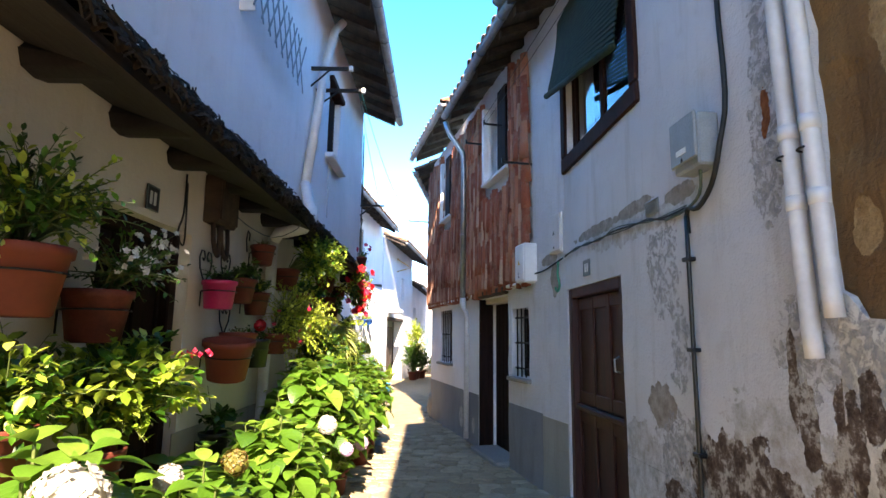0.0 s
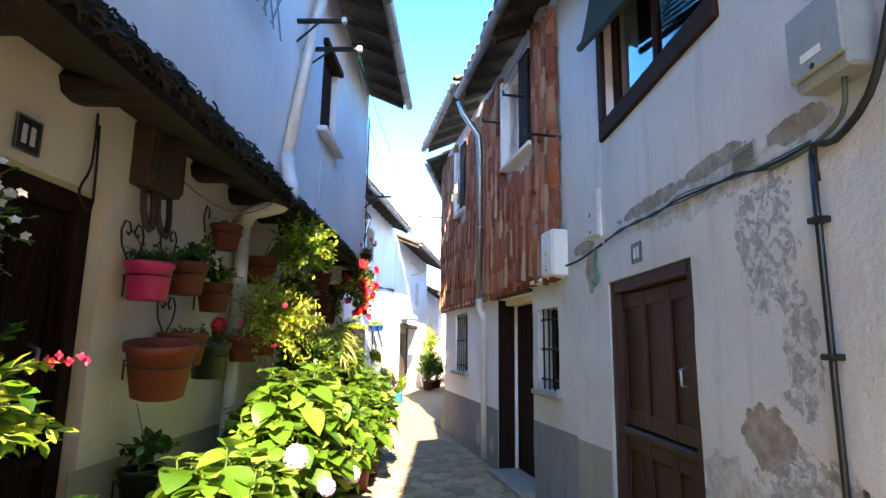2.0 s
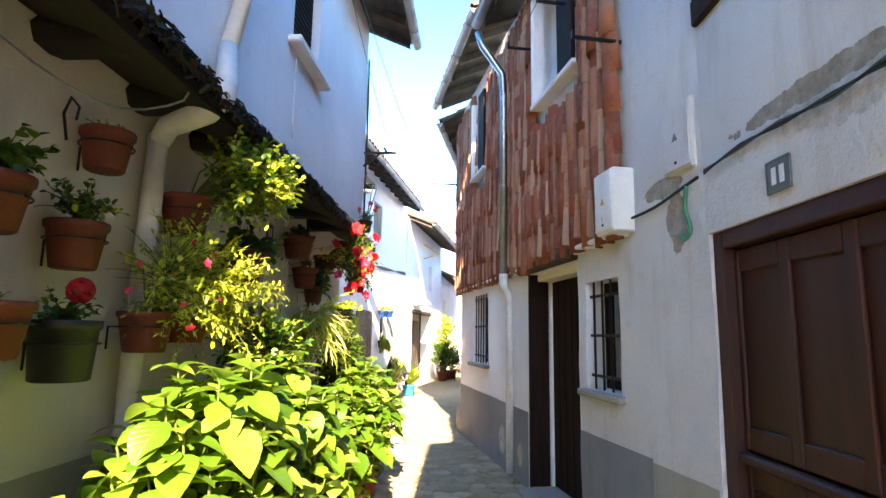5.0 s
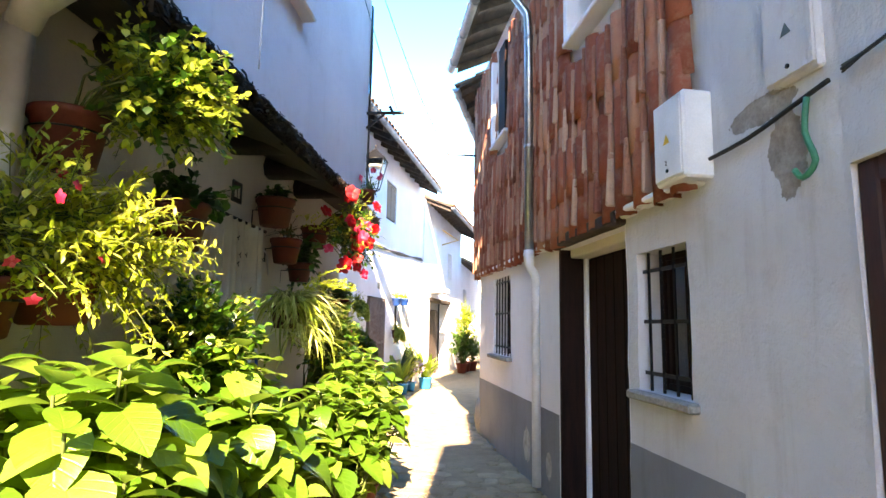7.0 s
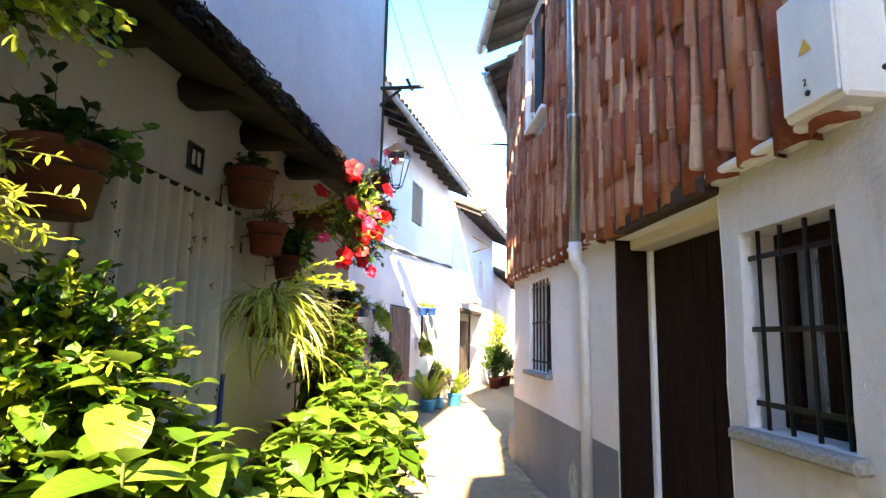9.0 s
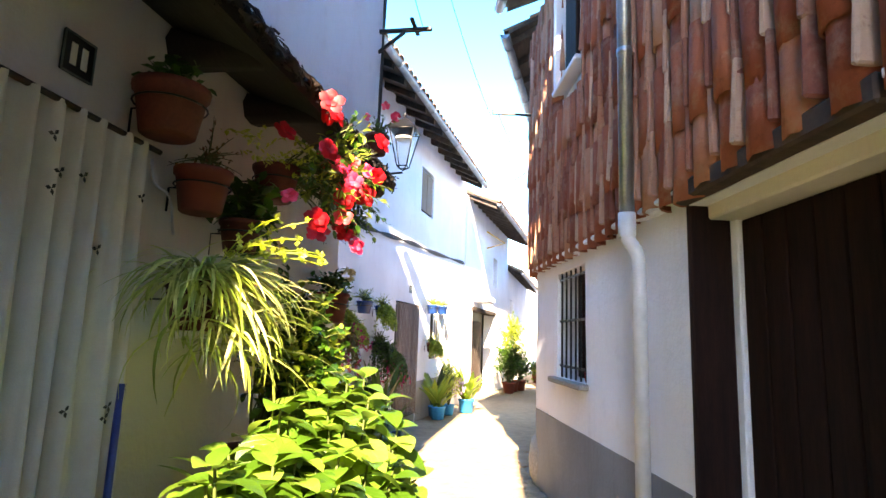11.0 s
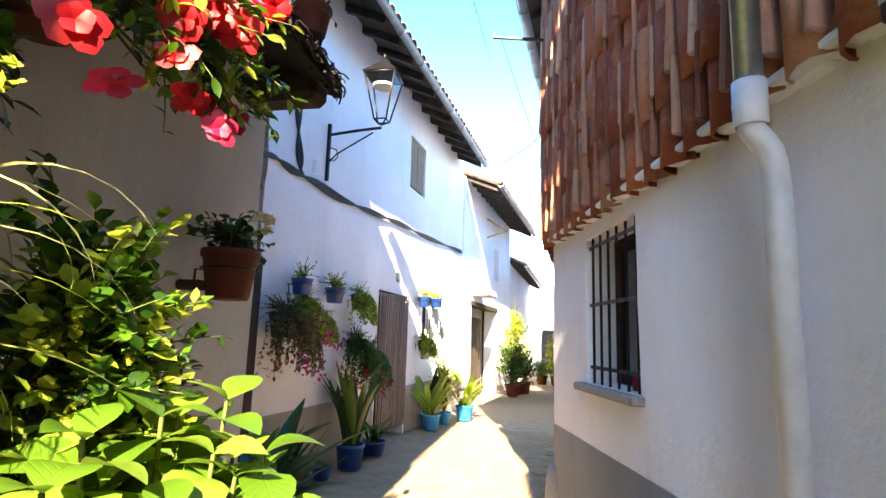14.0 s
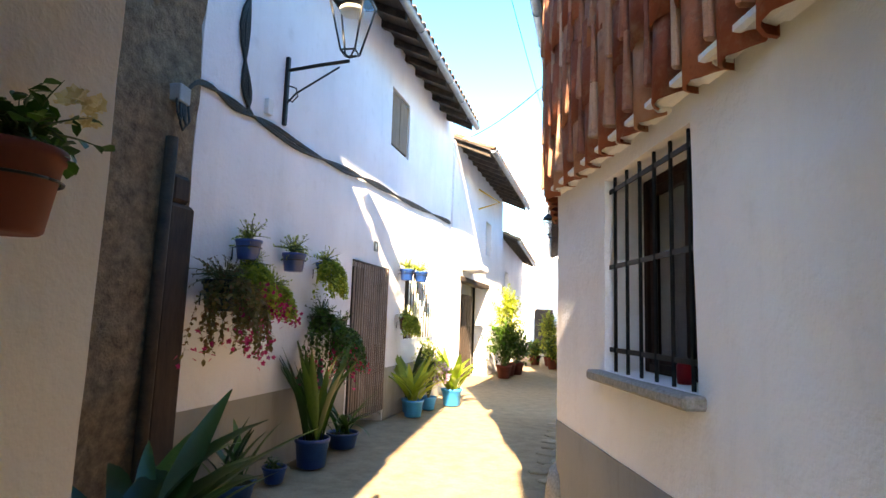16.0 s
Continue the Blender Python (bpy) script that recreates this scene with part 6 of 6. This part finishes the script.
# ---- fittings on the left house ----
dp = thing("downpipe", "white plastic downpipe leaning down the upper wall", "pipe")
part("upper_pipe", MB(True).tube([(-1.2, 6.2, 5.22), (-1.27, 6.1, 5.05), (-1.30, 5.82, 4.5), (-1.33, 5.32, 2.95)], .048, 14), M_PVC, dp)
part("elbow", MB(True).tube([(-1.33, 5.32, 2.97), (-1.25, 5.17, 2.74), (-1.19, 5.05, 2.63), (-1.18, 5.0, 2.54), (-1.25, 5.0, 2.47), (-1.4, 5.06, 2.45), (-1.5, 5.11, 2.44), (-1.55, 5.13, 2.37)], [.05, .054, .056, .058, .058, .058, .056, .052], 14), M_PVC, dp, "white elbow over the drip roof")
part("lower_pipe", MB(True).tube([(-1.555, 5.13, 2.4), (-1.555, 5.12, 2.1), (-1.555, 5.09, 1.2), (-1.555, 5.06, .02)], .05, 14), M_PVC, dp)
fb = thing("fuse_box", "old brown fuse box with bent iron pipes below it", "fuse box", LW.at(3.9, 2.26))
part("body", MB().box((-.17, -.115, .0), (.17, 0, .34), bev=.012), M_BEAM, fb)
part("lid", MB().box((-.16, -.13, .02), (.16, -.117, .32), bev=.006), M_BEAM, fb)
for dx, w in ((-.07, .05), (.08, .06)):
    part("bent_pipe", MB(True).tube([(dx - w, -.06, .02), (dx - w, -.07, -.12), (dx - w * .6, -.08, -.2), (dx, -.085, -.22), (dx + w * .6, -.08, -.2), (dx + w, -.07, -.1), (dx + w, -.06, .02)], .017, 8), M_BEAM, fb, "rusty bent pipe")
hung(LW, [(3.42, 2.5), (3.42, 2.25), (3.36, 2.12), (3.42, 2.05), (3.46, 2.1), (3.44, 2.45)], .006, M_CABLE, "loose_cable", "loose black cable loop beside the door")
hung(LW, [(4.0, 2.48), (4.3, 2.36, .1), (4.55, 2.3, .25), (4.75, 2.42, .4), (4.7, 2.5, .42)], .005, M_GUTTER, "loose_cable", "pale cable curling under the beam ends")
hung(LW, [(7.32, 2.02), (7.35, 1.93), (7.45, 1.9), (7.5, 1.75)], .006, M_PVC, "loose_cable", "thin white cable beside the curtain")
hung(LW, [(4.0, 1.15), (4.2, .78)], .002, M_OLDWOOD, "string", "thin string hanging below the big pot", "string")
lat = thing("folding_lattice", "white metal lattice rack fixed to the upper wall", "rack", LU.at(4.25, 3.72, .1))
for i in range(8):
    x = -.65 + i * .165
    part("slat", MB().box((-.009, -.004, -.26), (.009, .004, .26), pose(x, -.01, .22, 0, 28, 0), .002), M_GUTTER, lat)
    part("slat", MB().box((-.009, -.004, -.26), (.009, .004, .26), pose(x, 0, .22, 0, -28, 0), .002), M_GUTTER, lat)
part("post", MB().box((-.74, -.012, -.03), (-.72, .1, .46), bev=.003), M_PVC, lat)
for y, z, out in ((5.55, 4.30, .4), (5.8, 4.17, .5)):
    br = thing("clothes_bracket", "dark iron clothes-line bracket on the upper white wall", "bracket", LU.at(y, z))
    part("cross_bar", MB().box((-.018, -out, -.018), (.018, .05, .018), bev=.004), M_IRON, br)
    part("strut", MB(True).tube([(0, -out * .5, -.01), (0, 0, -.2)], .01, 6), M_IRON, br)
    part("end_cap", MB().box((-.025, -out - .04, -.025), (.025, -out, .025), bev=.004), M_BAR, br)
br = thing("corner_bracket", "dark iron triangular bracket on the white house corner", "bracket", LU.at(9.33, 3.62))
part("arm", MB().box((-.016, -.42, .08), (.016, .05, .11), bev=.004), M_IRON, br)
part("strut", MB().box((-.012, -.26, -.012), (.012, .0, .012), pose(0, -.0, -.08, -38, 0, 0), .003), M_IRON, br)
part("cross_piece", MB().box((-.12, -.3, .11), (.12, -.27, .13), bev=.004), M_IRON, br)
tv = hung(LU, [(6.55, 3.55), (6.55, 2.9)], .006, M_PVC, "thin_cable", "thin white cable below the window")
for dx in (0, .02, -.018):
    hung(LU, [(9.36 + dx, 5.0), (9.34 + dx * 1.5, 4.2, .03), (9.37 - dx, 3.2, .025), (9.36 + dx, 2.75)], .009, M_CABLE, "wall_cable", "black cable down the house corner")

# ---- lantern and cables on the white house ----
H = H44


def lantern(base, outward, reach, s, label):
    """A wrought-iron wall lantern: bracket, arm, strut, glazed cage and roof."""
    base, outward = Vector(base), Vector(outward).normalized()
    t = thing("street_lantern", label, "street lamp", Matrix.Translation(base))
    o = outward
    part("wall_plate", MB().box((-.02, -.02, -.08), (.02, .02, .58), Matrix.Rotation(math.atan2(o.y, o.x), 4, "Z"), .006), M_IRON, t)
    tip = o * reach + Vector((0, 0, .52))
    part("arm", MB(True).tube([(0, 0, .45), o * reach * .5 + Vector((0, 0, .475)), tip - Vector((0, 0, .03))], .017, 8), M_IRON, t)
    part("strut", MB(True).tube([Vector((0, 0, .12)), o * .1 + Vector((0, 0, .22)), o * reach * .85 + Vector((0, 0, .44))], .009, 6), M_IRON, t)
    part("scroll", MB(True).tube([o * .02 + Vector((0, 0, .3)), o * .1 + Vector((0, 0, .27)), o * .12 + Vector((0, 0, .19)), o * .07 + Vector((0, 0, .14)), o * .02 + Vector((0, 0, .17))], .007, 5), M_IRON, t)
    cage = MB(True)
    c0, c1 = [], []
    for k in range(4):
        a = math.pi / 4 + math.pi / 2 * k
        c0.append(tip + Vector((math.cos(a) * .08 * s, math.sin(a) * .08 * s, .05)))
        c1.append(tip + Vector((math.cos(a) * .2 * s, math.sin(a) * .2 * s, .05 + .42 * s)))
    for k in range(4):
        cage.tube([c0[k], c1[k]], .010, 5)
        cage.tube([c0[k], c0[(k + 1) % 4]], .009, 5)
        cage.tube([c1[k], c1[(k + 1) % 4]], .014, 5)
        cage.tube([tip, c0[k]], .008, 5)
    ln = part("lamp_cage", cage, M_IRON, t)
    for k in range(4):
        p = part("pane", MB().add([c0[k], c0[(k + 1) % 4], c1[(k + 1) % 4], c1[k]], [(0, 1, 2, 3)]), M_THINGLASS, ln)
        p.visible_shadow = False
    apex = tip + Vector((0, 0, .05 + .60 * s))
    top = MB()
    ring = [tip + (c - tip) * 1.12 for c in c1]
    ring = [Vector((c.x, c.y, c1[0].z + .01)) for c in ring]
    neck = [apex + (c - apex).normalized() * .06 * s for c in ring]
    top.add(ring + neck + [apex], [(k, (k + 1) % 4, 4 + (k + 1) % 4, 4 + k) for k in range(4)] + [(4 + k, 4 + (k + 1) % 4, 8) for k in range(4)])
    part("lamp_roof", top, M_IRON, t)
    part("finial", MB(True).lathe([(0, 0), (.02, .01), (.012, .03), (.018, .05), (0, .07)], 8, Matrix.Translation(apex)), M_IRON, t)
    part("lamp_head", MB(True).lathe([(0, 0), (.09 * s, .0), (.1 * s, .03), (0, .06)], 14, Matrix.Translation(tip + Vector((0, 0, .36 * s)))), M_LAMPGLASS, t, "milky lamp disc")
    return t


lantern(H.p(12.62, 3.08, .02), H.n, .62, 1.2, "black wrought-iron street lantern on a scrolled wall bracket")
lantern(R4.p(22.0, 2.9, .02), R4.n, .5, .9, "black wrought-iron lantern on the far white wall")
for i, dz in enumerate((0, .025, -.02, .045)):
    hung(H, [(11.3, 2.68 + dz * .3), (11.42, 2.88 + dz * .3), (11.6, 2.93 + dz * .4), (11.9, 2.92 - dz), (12.4, 2.9 + dz), (13.0, 2.88 + dz), (14.0, 2.96 - dz), (15.0, 3.0 + dz), (16.5, 3.08 - dz), (18.6, 3.18 + dz), (19.0, 3.2)], .012, M_CABLE, "wall_cable", "black cable strung along the white wall", sub=4)
for i, dx in enumerate((0, .05, -.04, .025, -.065)):
    hung(H, [(11.95 + dx, 5.0), (12.0 - dx, 4.2), (11.95 + dx, 3.6), (12.02 - dx, 3.1), (12.1 + dx, 2.9)], .013, M_CABLE, "wall_cable", "black cable hanging from the eave", sub=4)
jb = thing("junction_box", "small pale junction box below the lantern", "box", H.at(12.35, 3.0))
part("body", MB().box((-.04, -.05, 0), (.04, 0, .14), bev=.006), M_WHITEBOX, jb)
jb = thing("junction_box", "small pale junction box on the stone pier", "box", Matrix.Translation((-2.7, 11.25, 2.72)))
part("body", MB().box((-.05, -.06, -.05), (.05, .06, .07), bev=.006), M_GREYBOX, jb)
for dy, zz in ((-.04, 2.2), (.0, 2.14), (.035, 2.18)):
    part("cable_loop", MB(True).tube([(.03, dy - .02, -.04), (.05, dy - .03, zz - 2.34), (.05, dy, zz - 2.38), (.05, dy + .03, zz - 2.34), (.03, dy + .03, -.04)], .008, 6), M_CABLE, jb, "black cable loop")

# ---- manhole and paving ----
mh = thing("manhole_cover", "round iron manhole cover set in the paving", "manhole", pose(-1.05, 10.4, gz(10.4) + .004, -.4))
part("ring", MB(True).lathe([(.27, -.02), (.27, .006), (.24, .006), (.24, -.02)], 28), M_OLDGREY, mh)
part("lid", MB(True).lathe([(.236, -.02), (.236, .004), (0, .005)], 28), M_GRANITE, mh)
for k in range(8):
    part("rib", MB().box((.05, -.008, .004), (.2, .008, .009), pose(0, 0, 0, 0, 0, 45 * k)), M_GRANITE, mh)

pav = thing("paving", "worn uneven stone paving of the lane", "paving", kind="structure")
prnd = random.Random(77)


def slab(cx, cy, w, l):
    """An uneven five- to seven-sided stone with a bevelled top."""
    n = prnd.choice((5, 6, 6, 7))
    a0 = prnd.random()
    base = []
    for k in range(n):
        a = 2 * math.pi * (k + prnd.uniform(-.18, .18) + a0) / n
        ca, sa = math.cos(a), math.sin(a)
        f = 1 / max(abs(ca), abs(sa)) ** .75
        base.append(Vector((ca * w * .5 * f, sa * l * .5 * f, 0)))
    h = .0 + prnd.uniform(-.004, .008)
    vs = [v + Vector((0, 0, -.04)) for v in base] + [v * .97 + Vector((0, 0, h - .008)) for v in base] + [v * .86 + Vector((0, 0, h)) for v in base] + [Vector((0, 0, h + .003))]
    fs = []
    for k in range(n):
        k2 = (k + 1) % n
        fs += [(k, k2, n + k2, n + k), (n + k, n + k2, 2 * n + k2, 2 * n + k), (2 * n + k, 2 * n + k2, 3 * n)]
    return vs, fs


stone_meshes = []
for i in range(14):
    v, f = slab(0, 0, 1, 1)
    b = MB()
    b.add([(x, y, z) for x, y, z in v], f)
    stone_meshes.append(b)
shared = [b.mesh("paving_stone", M_PAVE) for b in stone_meshes]
rest = MB()
count = 0
y = 5.2
while y < 30:
    row = prnd.uniform(.13, .24) if y < 20 else prnd.uniform(.3, .45)
    xl = -1.6 if y < 9.6 else (-2.74 + .098 * (y - 11.15) if y < 25 else -1.3)
    xr = (1.4 - .22 * (y - 5.2)) if y < 11.6 else (-.1 + .1 * (y - 11.6) if y < 16.5 else .6)
    x = xl + prnd.uniform(0, .15)
    while x < xr:
        w = prnd.uniform(.12, .34) if y < 20 else prnd.uniform(.3, .6)
        m = Matrix.Translation((x + w / 2, y + row / 2 + prnd.uniform(-.02, .02), gz(y) - .006)) @ pose(0, 0, 0, prnd.uniform(-.8, .8), prnd.uniform(-.8, .8), prnd.choice((0, 180)) + prnd.uniform(-7, 7)) @ Matrix.Diagonal((w * 1.02, row * 1.05, 1, 1))
        k = prnd.randrange(14)
        if y > 8.6 and x < xr - .45 and prnd.random() < (y - 8.6) / 1.6:
            x += w
            continue
        if y > 5.6 and x > -1.0 and count < 300 and y < 12:
            o = part("paving_stone", shared[k], None, pav)
            o.matrix_local = m
            count += 1
        else:
            rest.add([m @ Vector(q) for q in stone_meshes[k].v], stone_meshes[k].f)
        x += w
    y += row
part("paving_rest", rest, M_PAVE, pav, "worn paving stones", kind="stuff")
